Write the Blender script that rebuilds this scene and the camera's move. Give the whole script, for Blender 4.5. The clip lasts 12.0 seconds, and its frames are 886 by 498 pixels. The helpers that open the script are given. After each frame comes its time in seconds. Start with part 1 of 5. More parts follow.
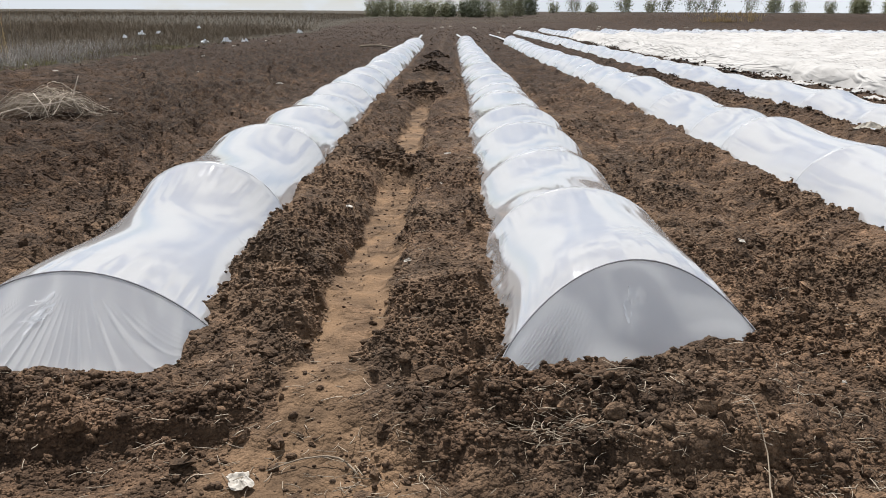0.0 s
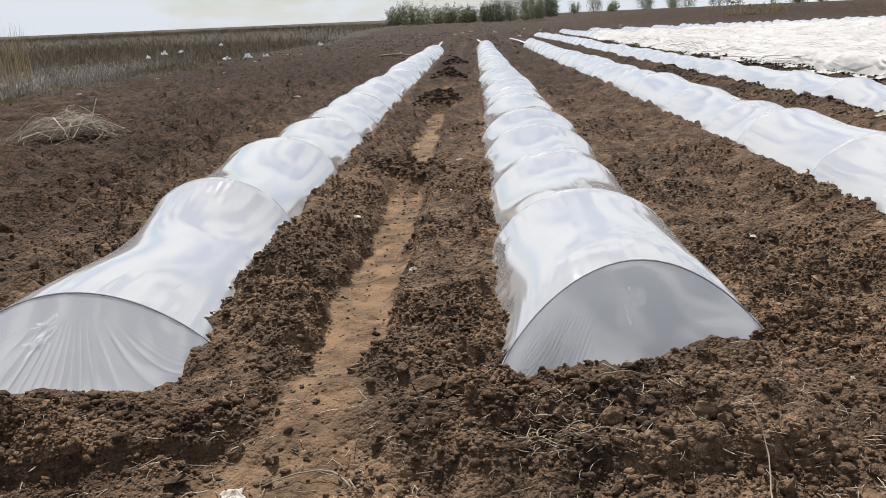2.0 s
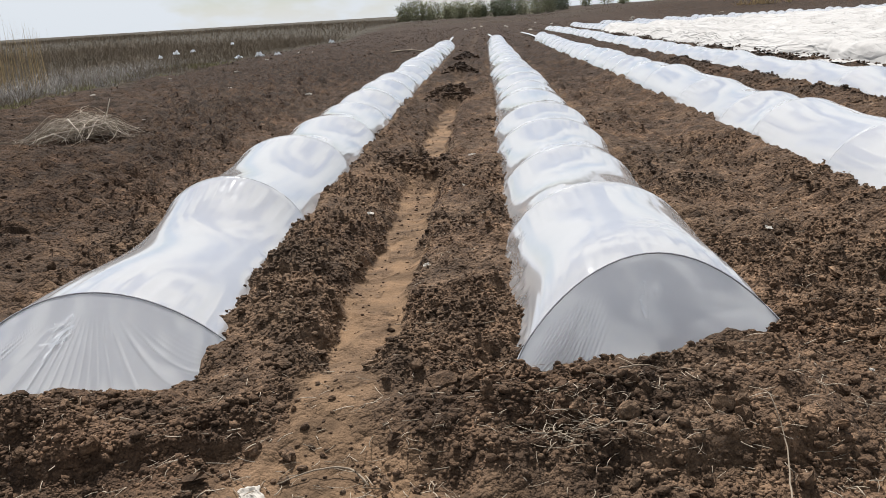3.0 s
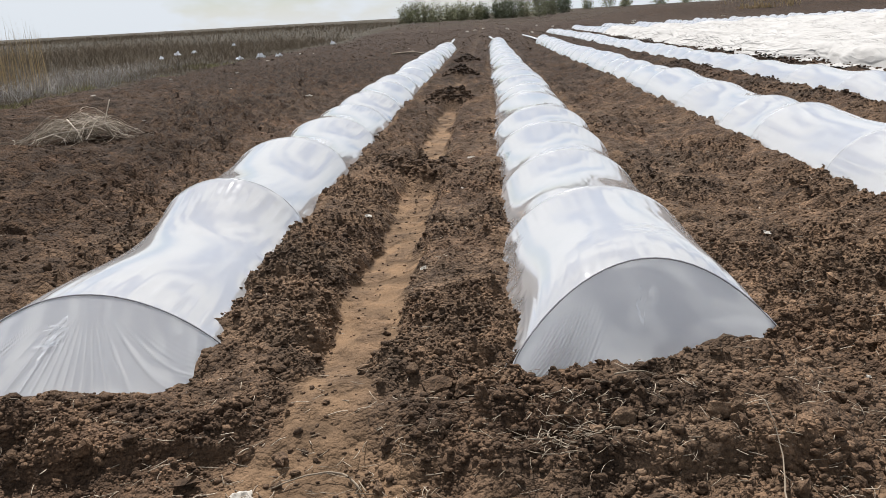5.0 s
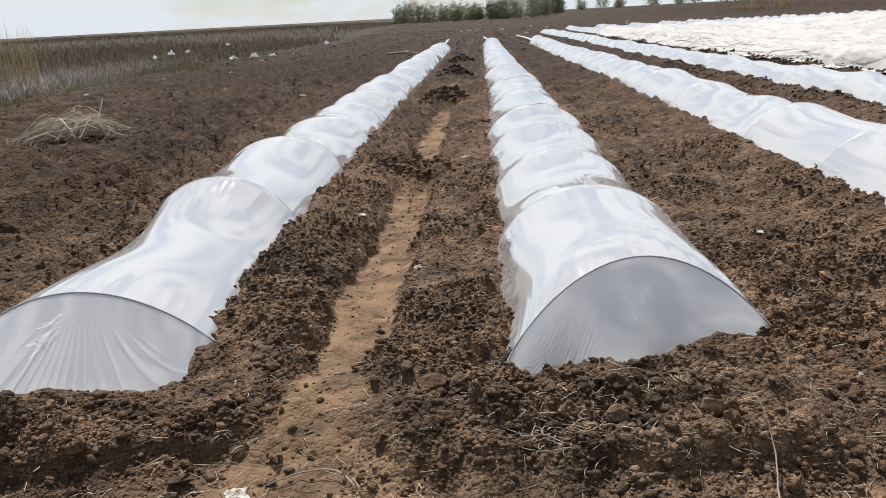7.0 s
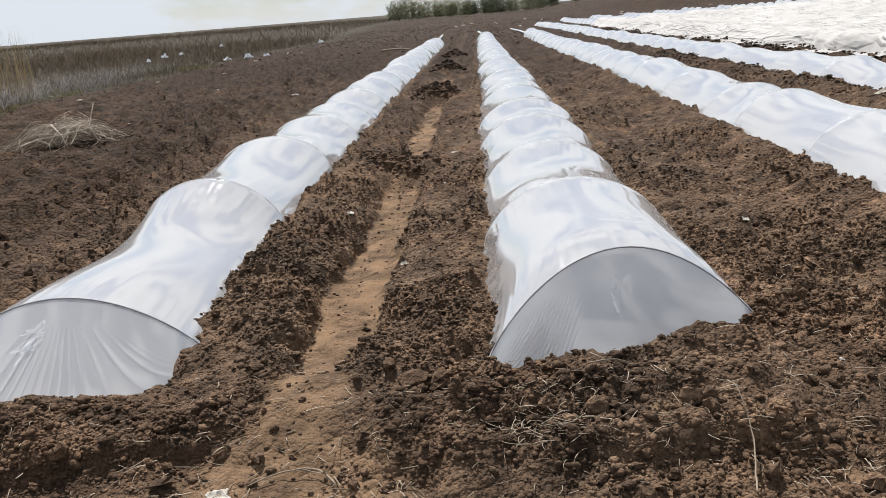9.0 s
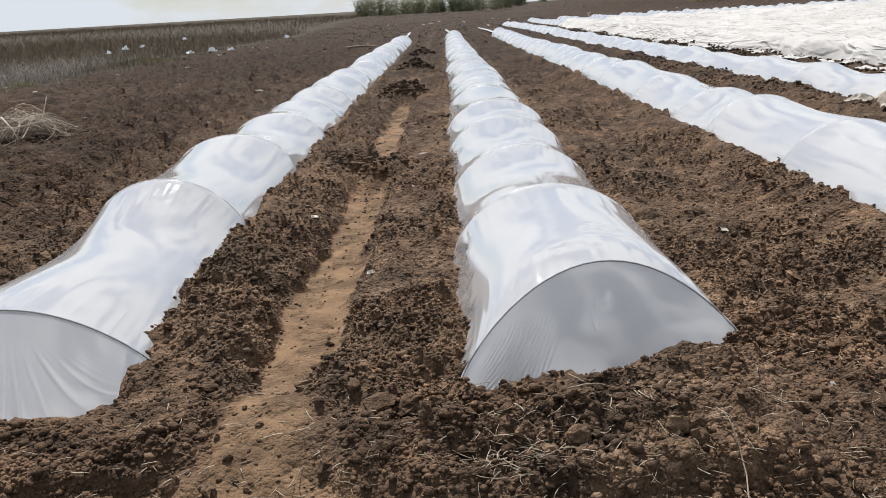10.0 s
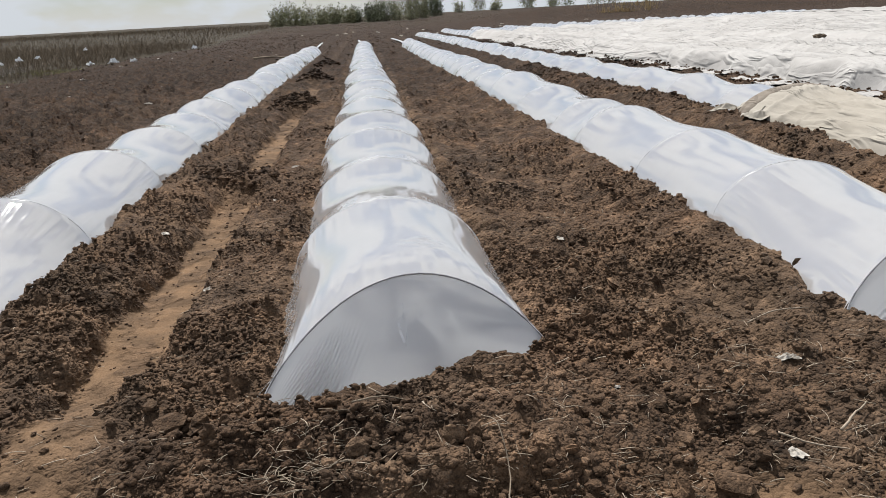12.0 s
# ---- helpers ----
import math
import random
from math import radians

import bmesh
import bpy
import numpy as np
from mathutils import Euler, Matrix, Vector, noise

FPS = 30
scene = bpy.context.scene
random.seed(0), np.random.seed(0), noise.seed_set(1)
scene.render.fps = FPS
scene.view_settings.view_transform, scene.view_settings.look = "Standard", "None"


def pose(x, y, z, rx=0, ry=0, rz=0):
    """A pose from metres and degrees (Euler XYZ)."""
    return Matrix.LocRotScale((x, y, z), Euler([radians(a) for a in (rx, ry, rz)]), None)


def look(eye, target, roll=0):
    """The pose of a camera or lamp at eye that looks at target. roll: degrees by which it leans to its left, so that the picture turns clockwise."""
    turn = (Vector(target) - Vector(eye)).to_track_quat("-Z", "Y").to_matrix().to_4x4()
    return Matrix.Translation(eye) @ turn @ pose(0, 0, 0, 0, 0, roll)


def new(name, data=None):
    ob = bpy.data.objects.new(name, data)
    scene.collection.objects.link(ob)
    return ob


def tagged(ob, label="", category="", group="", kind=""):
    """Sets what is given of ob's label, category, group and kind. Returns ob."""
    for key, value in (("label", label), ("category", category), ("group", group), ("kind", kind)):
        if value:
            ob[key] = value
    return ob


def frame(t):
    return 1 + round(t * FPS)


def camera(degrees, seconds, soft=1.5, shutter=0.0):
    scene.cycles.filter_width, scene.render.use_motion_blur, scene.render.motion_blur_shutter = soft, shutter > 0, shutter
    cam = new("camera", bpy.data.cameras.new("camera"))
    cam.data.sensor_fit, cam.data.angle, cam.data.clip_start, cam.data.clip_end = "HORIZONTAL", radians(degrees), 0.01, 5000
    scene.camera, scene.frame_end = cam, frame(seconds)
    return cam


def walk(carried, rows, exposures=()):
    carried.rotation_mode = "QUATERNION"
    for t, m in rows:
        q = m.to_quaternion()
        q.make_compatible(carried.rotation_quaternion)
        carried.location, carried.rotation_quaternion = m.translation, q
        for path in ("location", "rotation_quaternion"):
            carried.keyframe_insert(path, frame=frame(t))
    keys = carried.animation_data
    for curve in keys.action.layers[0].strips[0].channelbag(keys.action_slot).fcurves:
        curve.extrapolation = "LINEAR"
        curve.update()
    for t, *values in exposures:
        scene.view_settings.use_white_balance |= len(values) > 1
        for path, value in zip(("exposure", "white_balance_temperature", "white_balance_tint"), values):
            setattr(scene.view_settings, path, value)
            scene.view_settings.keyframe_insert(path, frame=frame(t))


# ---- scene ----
cam = camera(56.2, 12.0, soft=0.5)
PATH = [
    (0, (-0.015, 0.036, 1.51), (-0.011, 1.958, 0.958), 0.3),
    (0.5, (0.115, 0.061, 1.508), (0.101, 1.987, 0.966), -0.2),
    (1, (0.164, 0.065, 1.503), (0.132, 1.991, 0.965), -1.1),
    (1.5, (0.148, 0.064, 1.51), (0.101, 1.99, 0.972), -1.8),
    (2, (0.143, 0.071, 1.506), (0.073, 1.996, 0.969), -2.5),
    (2.5, (0.146, 0.068, 1.506), (0.056, 1.991, 0.964), -3.1),
    (3, (0.142, 0.076, 1.505), (0.039, 1.998, 0.959), -3.5),
    (5, (0.162, 0.094, 1.508), (0.058, 2.016, 0.967), -3.2),
    (5.5, (0.162, 0.091, 1.504), (0.066, 2.015, 0.966), -3.1),
    (6, (0.163, 0.089, 1.504), (0.074, 2.014, 0.969), -3.1),
    (6.5, (0.152, 0.089, 1.502), (0.063, 2.013, 0.964), -3.0),
    (8.5, (0.235, 0.073, 1.494), (0.141, 1.994, 0.946), -3.7),
    (9, (0.253, 0.089, 1.495), (0.16, 2.009, 0.944), -4.6),
    (9.5, (0.244, 0.205, 1.493), (0.171, 2.126, 0.94), -4.2),
    (10, (0.225, 0.328, 1.49), (0.216, 2.248, 0.929), -3.3),
    (10.5, (0.232, 0.379, 1.479), (0.298, 2.294, 0.907), -2.2),
    (11, (0.323, 0.349, 1.493), (0.416, 2.267, 0.932), -1.6),
    (11.5, (0.557, 0.305, 1.493), (0.685, 2.221, 0.934), -1.5),
    (12, (0.726, 0.265, 1.497), (0.899, 2.181, 0.948), -3.1),
]
walk(cam, [(t, look(eye, target, roll)) for t, eye, target, roll in PATH], exposures=[(0.0, 0.76, 6300, 10), (5.0, 0.79, 6300, 10), (8.5, 0.81, 6300, 10), (9.5, 0.72, 6280, 10), (10.5, 0.75, 6280, 10), (11.0, 0.64, 6280, 10), (11.5, 0.53, 6320, 10), (12.0, 0.55, 6350, 10)])


# ---- sky and sun ----
SUN_AZ, SUN_EL = -16.0, 57.0          # degrees to the right of the rows' direction, and above the horizon
world = bpy.data.worlds.new("sky")
scene.world = world
world.use_nodes = True
wn, wl = world.node_tree.nodes, world.node_tree.links
wn.clear()
w_out = wn.new("ShaderNodeOutputWorld")
w_bg = wn.new("ShaderNodeBackground")
w_sky = wn.new("ShaderNodeTexSky")
w_sky.sky_type = "NISHITA"
w_sky.sun_disc = False
w_sky.sun_elevation = radians(SUN_EL)
w_sky.sun_rotation = radians(SUN_AZ)
w_sky.air_density, w_sky.dust_density, w_sky.ozone_density = 1.0, 0.2, 1.5
w_tc = wn.new("ShaderNodeTexCoord")
w_map = wn.new("ShaderNodeMapping")
w_map.inputs["Scale"].default_value = (2.2, 2.2, 5.5)
w_map.inputs["Location"].default_value = (0.35, 0.0, 0.12)
w_noise = wn.new("ShaderNodeTexNoise")
w_noise.inputs["Scale"].default_value = 1.5
w_noise.inputs["Detail"].default_value = 5.0
w_noise.inputs["Roughness"].default_value = 0.56
w_ramp = wn.new("ShaderNodeValToRGB")
w_ramp.color_ramp.elements[0].position, w_ramp.color_ramp.elements[0].color = 0.44, (0.24, 0.24, 0.24, 1)
w_ramp.color_ramp.elements[1].position, w_ramp.color_ramp.elements[1].color = 0.53, (1, 1, 1, 1)
w_mix = wn.new("ShaderNodeMix")
w_mix.data_type = "RGBA"
# clouds are brightest about the sun and where it lights them from the front
w_dot = wn.new("ShaderNodeVectorMath")
w_dot.operation = "DOT_PRODUCT"
w_dot.inputs[1].default_value = (math.sin(radians(SUN_AZ)) * math.cos(radians(SUN_EL)), math.cos(radians(SUN_AZ)) * math.cos(radians(SUN_EL)), math.sin(radians(SUN_EL)))
w_glow = wn.new("ShaderNodeValToRGB")
w_glow.color_ramp.elements[0].position, w_glow.color_ramp.elements[0].color = 0.30, (16.0, 16.3, 16.6, 1)
w_away = w_glow.color_ramp.elements.new(0.50)
w_away.color = (12.0, 12.6, 13.2, 1)
w_glow.color_ramp.elements[2].position, w_glow.color_ramp.elements[2].color = 1.0, (14.6, 14.5, 14.3, 1)
wl.new(w_tc.outputs["Generated"], w_dot.inputs[0])
wl.new(w_dot.outputs["Value"], w_glow.inputs["Fac"])
wl.new(w_glow.outputs["Color"], w_mix.inputs["B"])
wl.new(w_tc.outputs["Generated"], w_map.inputs["Vector"])
wl.new(w_map.outputs["Vector"], w_noise.inputs["Vector"])
wl.new(w_noise.outputs["Fac"], w_ramp.inputs["Fac"])
# thin haze towards the horizon
w_sep = wn.new("ShaderNodeSeparateXYZ")
wl.new(w_tc.outputs["Generated"], w_sep.inputs[0])
w_haze = wn.new("ShaderNodeValToRGB")
w_haze.color_ramp.elements[0].position, w_haze.color_ramp.elements[0].color = 0.0, (0.8, 0.8, 0.8, 1)
w_haze.color_ramp.elements[1].position, w_haze.color_ramp.elements[1].color = 0.038, (0, 0, 0, 1)
wl.new(w_sep.outputs["Z"], w_haze.inputs["Fac"])
w_max = wn.new("ShaderNodeMath")
w_max.operation = "MAXIMUM"
wl.new(w_ramp.outputs["Color"], w_max.inputs[0])
wl.new(w_haze.outputs["Color"], w_max.inputs[1])
wl.new(w_max.outputs[0], w_mix.inputs["Factor"])
w_blue = wn.new("ShaderNodeMix")
w_blue.data_type, w_blue.blend_type = "RGBA", "MULTIPLY"
w_blue.inputs["Factor"].default_value = 1.0
w_blue.inputs["B"].default_value = (1.15, 1.15, 1.25, 1)
wl.new(w_sky.outputs["Color"], w_blue.inputs["A"])
wl.new(w_blue.outputs["Result"], w_mix.inputs["A"])
wl.new(w_mix.outputs["Result"], w_bg.inputs["Color"])
w_bg.inputs["Strength"].default_value = 0.036
wl.new(w_bg.outputs["Background"], w_out.inputs["Surface"])

sun_data = bpy.data.lights.new("sun", "SUN")
sun_data.energy, sun_data.angle, sun_data.color = 5.0, radians(0.6), (1.0, 0.955, 0.90)
sun = new("sun", sun_data)
sa, se = radians(SUN_AZ), radians(SUN_EL)
sun.matrix_world = look((30 * math.sin(sa) * math.cos(se), 30 * math.cos(sa) * math.cos(se), 30 * math.sin(se)), (0, 0, 0))


# ---- materials ----
def material(name):
    m = bpy.data.materials.new(name)
    m.use_nodes = True
    n = m.node_tree.nodes
    return m, n, m.node_tree.links, n["Principled BSDF"]


def noise_node(n, l, scale, detail=6.0, rough=0.6, vector=None):
    t = n.new("ShaderNodeTexNoise")
    t.inputs["Scale"].default_value, t.inputs["Detail"].default_value, t.inputs["Roughness"].default_value = scale, detail, rough
    if vector is not None:
        l.new(vector, t.inputs["Vector"])
    return t


def ramp_node(n, l, fac, stops):
    r = n.new("ShaderNodeValToRGB")
    e = r.color_ramp.elements
    while len(e) < len(stops):
        e.new(0.5)
    for i, (p, c) in enumerate(stops):
        e[i].position, e[i].color = p, (*c, 1) if len(c) == 3 else c
    l.new(fac, r.inputs["Fac"])
    return r


def mix_node(n, l, a, b, fac, mode="MIX"):
    m = n.new("ShaderNodeMix")
    m.data_type, m.blend_type = "RGBA", mode
    for key, v in (("A", a), ("B", b), ("Factor", fac)):
        if isinstance(v, (int, float)):
            m.inputs[key].default_value = v
        elif isinstance(v, tuple):
            m.inputs[key].default_value = (*v, 1)
        else:
            l.new(v, m.inputs[key])
    return m.outputs["Result"]


def maths(n, l, op, a, b=0.0):
    m = n.new("ShaderNodeMath")
    m.operation = op
    for i, v in enumerate((a, b)):
        if isinstance(v, (int, float)):
            m.inputs[i].default_value = v
        else:
            l.new(v, m.inputs[i])
    return m.outputs[0]


def bump_node(n, l, height, strength, distance, bsdf):
    b = n.new("ShaderNodeBump")
    b.inputs["Strength"].default_value, b.inputs["Distance"].default_value = strength, distance
    l.new(height, b.inputs["Height"])
    l.new(b.outputs["Normal"], bsdf.inputs["Normal"])
    return b


def soil_colour(n, l):
    """Moist dark earth with drier crumbs."""
    geo = n.new("ShaderNodeNewGeometry")
    p = geo.outputs["Position"]
    big = noise_node(n, l, 0.9, 4, 0.55, p)
    mid = noise_node(n, l, 5.0, 6, 0.6, p)
    fine = noise_node(n, l, 60.0, 5, 0.65, p)
    c1 = ramp_node(n, l, mid.outputs["Fac"], [(0.3, (0.0415, 0.0275, 0.0185)), (0.5, (0.0800, 0.0530, 0.0355)), (0.72, (0.152, 0.102, 0.069))]).outputs["Color"]
    c2 = ramp_node(n, l, fine.outputs["Fac"], [(0.3, (0.72, 0.71, 0.7)), (0.55, (1, 1, 1)), (0.75, (1.28, 1.27, 1.26))]).outputs["Color"]
    c3 = ramp_node(n, l, big.outputs["Fac"], [(0.35, (0.84, 0.86, 0.87)), (0.65, (1.2, 1.14, 1.08))]).outputs["Color"]
    col = mix_node(n, l, mix_node(n, l, c1, c2, 1.0, "MULTIPLY"), c3, 1.0, "MULTIPLY")
    crumbs = []
    for size, lo, hi in ((10.0, 0.88, 1.14), (30.0, 0.84, 1.16), (62.0, 0.76, 1.26), (130.0, 0.80, 1.22)):
        cell = n.new("ShaderNodeTexVoronoi")
        cell.inputs["Scale"].default_value = size
        warp = noise_node(n, l, size * 0.6, 2, 0.5, p)
        shifted = n.new("ShaderNodeVectorMath")
        shifted.operation = "MULTIPLY_ADD"
        shifted.inputs[1].default_value = (0.5 / size,) * 3
        l.new(warp.outputs["Color"], shifted.inputs[0])
        l.new(p, shifted.inputs[2])
        l.new(shifted.outputs[0], cell.inputs["Vector"])
        sp = n.new("ShaderNodeSeparateColor")
        l.new(cell.outputs["Color"], sp.inputs[0])
        tone = ramp_node(n, l, sp.outputs[0], [(0.0, (lo, lo, lo)), (1.0, (hi, hi * 0.99, hi * 0.97))]).outputs["Color"]
        col = mix_node(n, l, col, tone, 1.0, "MULTIPLY")
        d = cell.outputs["Distance"]
        crumbs.append(maths(n, l, "SUBTRACT", 1.0, maths(n, l, "MULTIPLY", d, d)))
    # the strip beside the weeds was tilled last and is still moist
    sep = n.new("ShaderNodeSeparateXYZ")
    l.new(p, sep.inputs[0])
    rag = maths(n, l, "MULTIPLY", big.outputs["Fac"], 1.2)
    wet_x = ramp_node(n, l, maths(n, l, "MULTIPLY", maths(n, l, "ADD", maths(n, l, "SUBTRACT", -2.6, sep.outputs["X"]), rag), 0.4), [(0.0, (0, 0, 0)), (0.6, (0.85, 0.85, 0.85))]).outputs["Color"]
    # farther along the rows, the clods' shaded near sides are put into the colour
    far_shade = ramp_node(n, l, maths(n, l, "MULTIPLY", maths(n, l, "SUBTRACT", sep.outputs["Y"], 5.5), 0.06), [(0.0, (0, 0, 0)), (1.0, (1, 1, 1))]).outputs["Color"]
    wet_shade = n.new("ShaderNodeMath")
    wet_shade.operation = "MAXIMUM"
    l.new(wet_x, wet_shade.inputs[0])
    l.new(far_shade, wet_shade.inputs[1])
    col = mix_node(n, l, col, mix_node(n, l, col, (0.36, 0.332, 0.305), 1.0, "MULTIPLY"), wet_shade.outputs[0])
    # freshly dug heaps are moist too; hollow and pit have their shade painted in
    dug = n.new("ShaderNodeAttribute")
    dug.attribute_name = "moist_shade"
    col = mix_node(n, l, col, mix_node(n, l, col, (0.62, 0.60, 0.60), 1.0, "MULTIPLY"), dug.outputs["Fac"])
    return p, col, fine, mid, crumbs


def make_soil(with_paths):
    m, n, l, b = material("field_soil" if with_paths else "clod_soil")
    p, col, fine, mid, crumbs = soil_colour(n, l)
    if with_paths:
        tan = n.new("ShaderNodeAttribute")
        tan.attribute_name = "dry"
        grain = noise_node(n, l, 120.0, 4, 0.7, p)
        sand = ramp_node(n, l, grain.outputs["Fac"], [(0.3, (0.106, 0.066, 0.037)), (0.7, (0.180, 0.115, 0.067))]).outputs["Color"]
        sand = mix_node(n, l, sand, ramp_node(n, l, mid.outputs["Fac"], [(0.36, (0.60, 0.60, 0.60)), (0.5, (0.92, 0.92, 0.92)), (0.68, (1.2, 1.18, 1.15))]).outputs["Color"], 1.0, "MULTIPLY")
        col = mix_node(n, l, col, sand, tan.outputs["Fac"])
        weed = n.new("ShaderNodeAttribute")
        weed.attribute_name = "weedy"
        wcol = ramp_node(n, l, mid.outputs["Fac"], [(0.3, (0.026, 0.021, 0.014)), (0.6, (0.050, 0.041, 0.028))]).outputs["Color"]
        col = mix_node(n, l, col, wcol, weed.outputs["Fac"])
    else:
        info = n.new("ShaderNodeObjectInfo")
        geo = n.new("ShaderNodeNewGeometry")
        rnd = maths(n, l, "FRACT", maths(n, l, "ADD", info.outputs["Random"], geo.outputs["Random Per Island"]))
        tint = ramp_node(n, l, rnd, [(0.0, (0.80, 0.79, 0.78)), (0.75, (1.08, 1.09, 1.09)), (1.0, (1.40, 1.44, 1.46))]).outputs["Color"]
        col = mix_node(n, l, col, tint, 1.0, "MULTIPLY")
    l.new(col, b.inputs["Base Color"])
    b.inputs["Roughness"].default_value = 0.95
    b.inputs["Specular IOR Level"].default_value = 0.15
    # rounded crumbs of several sizes, in millimetres of relief
    h = maths(n, l, "ADD", maths(n, l, "MULTIPLY", fine.outputs["Fac"], 6.0), maths(n, l, "MULTIPLY", mid.outputs["Fac"], 18.0 if with_paths else 0.0))
    open_earth = 1.0
    if with_paths:
        open_earth = maths(n, l, "SUBTRACT", 1.0, maths(n, l, "MULTIPLY", tan.outputs["Fac"], 0.85))
    for cell, tall in zip(crumbs, (28.0, 20.0, 12.0, 5.0) if with_paths else (0.0, 0.0, 4.0, 3.0)):
        h = maths(n, l, "ADD", h, maths(n, l, "MULTIPLY", maths(n, l, "MULTIPLY", cell, tall), open_earth))
    if with_paths:
        h = maths(n, l, "ADD", h, maths(n, l, "MULTIPLY", maths(n, l, "MULTIPLY", noise_node(n, l, 9.0, 4, 0.6, p).outputs["Fac"], 36.0), open_earth))
    bump_node(n, l, h, 1.0, 0.001, b)
    return m


def make_film():
    """Thin milky polythene film: glossy, letting light through, clearer where damp."""
    m, n, l, b = material("polythene_film")
    n.remove(b)
    geo = n.new("ShaderNodeNewGeometry")
    p = geo.outputs["Position"]
    out = n["Material Output"]
    big = noise_node(n, l, 1.7, 4, 0.6, p)
    fine = noise_node(n, l, 9.0, 5, 0.6, p)
    st = n.new("ShaderNodeMapping")
    st.inputs["Scale"].default_value = (2.0, 0.8, 2.0)
    l.new(p, st.inputs["Vector"])
    crease = noise_node(n, l, 4.0, 4, 0.5, st.outputs["Vector"])
    taut = n.new("ShaderNodeMapping")
    taut.inputs["Rotation"].default_value = (0, 0, 0.35)
    taut.inputs["Scale"].default_value = (60.0, 3.0, 30.0)
    l.new(p, taut.inputs["Vector"])
    lines = noise_node(n, l, 1.0, 2, 0.5, taut.outputs["Vector"])
    lines_on = ramp_node(n, l, big.outputs["Fac"], [(0.56, (0, 0, 0)), (0.66, (1, 1, 1))]).outputs["Color"]
    relief = maths(n, l, "ADD", crease.outputs["Fac"], maths(n, l, "MULTIPLY", maths(n, l, "MULTIPLY", lines.outputs["Fac"], lines_on), 0.5))
    gloss = n.new("ShaderNodeBsdfGlossy")
    gloss.inputs["Color"].default_value = (1, 1, 1, 1)
    l.new(ramp_node(n, l, fine.outputs["Fac"], [(0.3, (0.03, 0.03, 0.03)), (0.7, (0.09, 0.09, 0.09))]).outputs["Color"], gloss.inputs["Roughness"])
    white = n.new("ShaderNodeBsdfDiffuse")
    l.new(ramp_node(n, l, fine.outputs["Fac"], [(0.3, (0.66, 0.67, 0.69)), (0.7, (0.71, 0.716, 0.73))]).outputs["Color"], white.inputs["Color"])
    tr = n.new("ShaderNodeBsdfTranslucent")
    tr.inputs["Color"].default_value = (0.93, 0.945, 0.97, 1)
    bump = bump_node(n, l, relief, 0.03, 0.016, gloss)
    l.new(bump.outputs["Normal"], white.inputs["Normal"])
    clear = n.new("ShaderNodeBsdfTransparent")
    clear.inputs["Color"].default_value = (0.95, 0.96, 0.97, 1)
    mix1 = n.new("ShaderNodeMixShader")
    mix1.inputs["Fac"].default_value = 0.56
    l.new(white.outputs["BSDF"], mix1.inputs[1])
    l.new(tr.outputs["BSDF"], mix1.inputs[2])
    damp = n.new("ShaderNodeAttribute")
    damp.attribute_name = "damp"
    edge = maths(n, l, "ADD", damp.outputs["Fac"], maths(n, l, "SUBTRACT", big.outputs["Fac"], 0.5))
    k = ramp_node(n, l, edge, [(0.42, (0.10, 0.10, 0.10)), (0.50, (0.50, 0.50, 0.50))]).outputs["Color"]
    mix2 = n.new("ShaderNodeMixShader")
    l.new(k, mix2.inputs["Fac"])
    l.new(mix1.outputs[0], mix2.inputs[1])
    l.new(clear.outputs["BSDF"], mix2.inputs[2])
    # both faces of the sheet mirror the sky, more so at a slant
    facing = n.new("ShaderNodeLayerWeight")
    facing.inputs["Blend"].default_value = 0.5
    l.new(bump.outputs["Normal"], facing.inputs["Normal"])
    slant = maths(n, l, "POWER", facing.outputs["Facing"], 3.2)
    mirror = maths(n, l, "ADD", 0.18, maths(n, l, "MULTIPLY", slant, 0.66))
    mix3 = n.new("ShaderNodeMixShader")
    l.new(mirror, mix3.inputs["Fac"])
    l.new(mix2.outputs[0], mix3.inputs[1])
    l.new(gloss.outputs["BSDF"], mix3.inputs[2])
    l.new(mix3.outputs[0], out.inputs["Surface"])
    return m


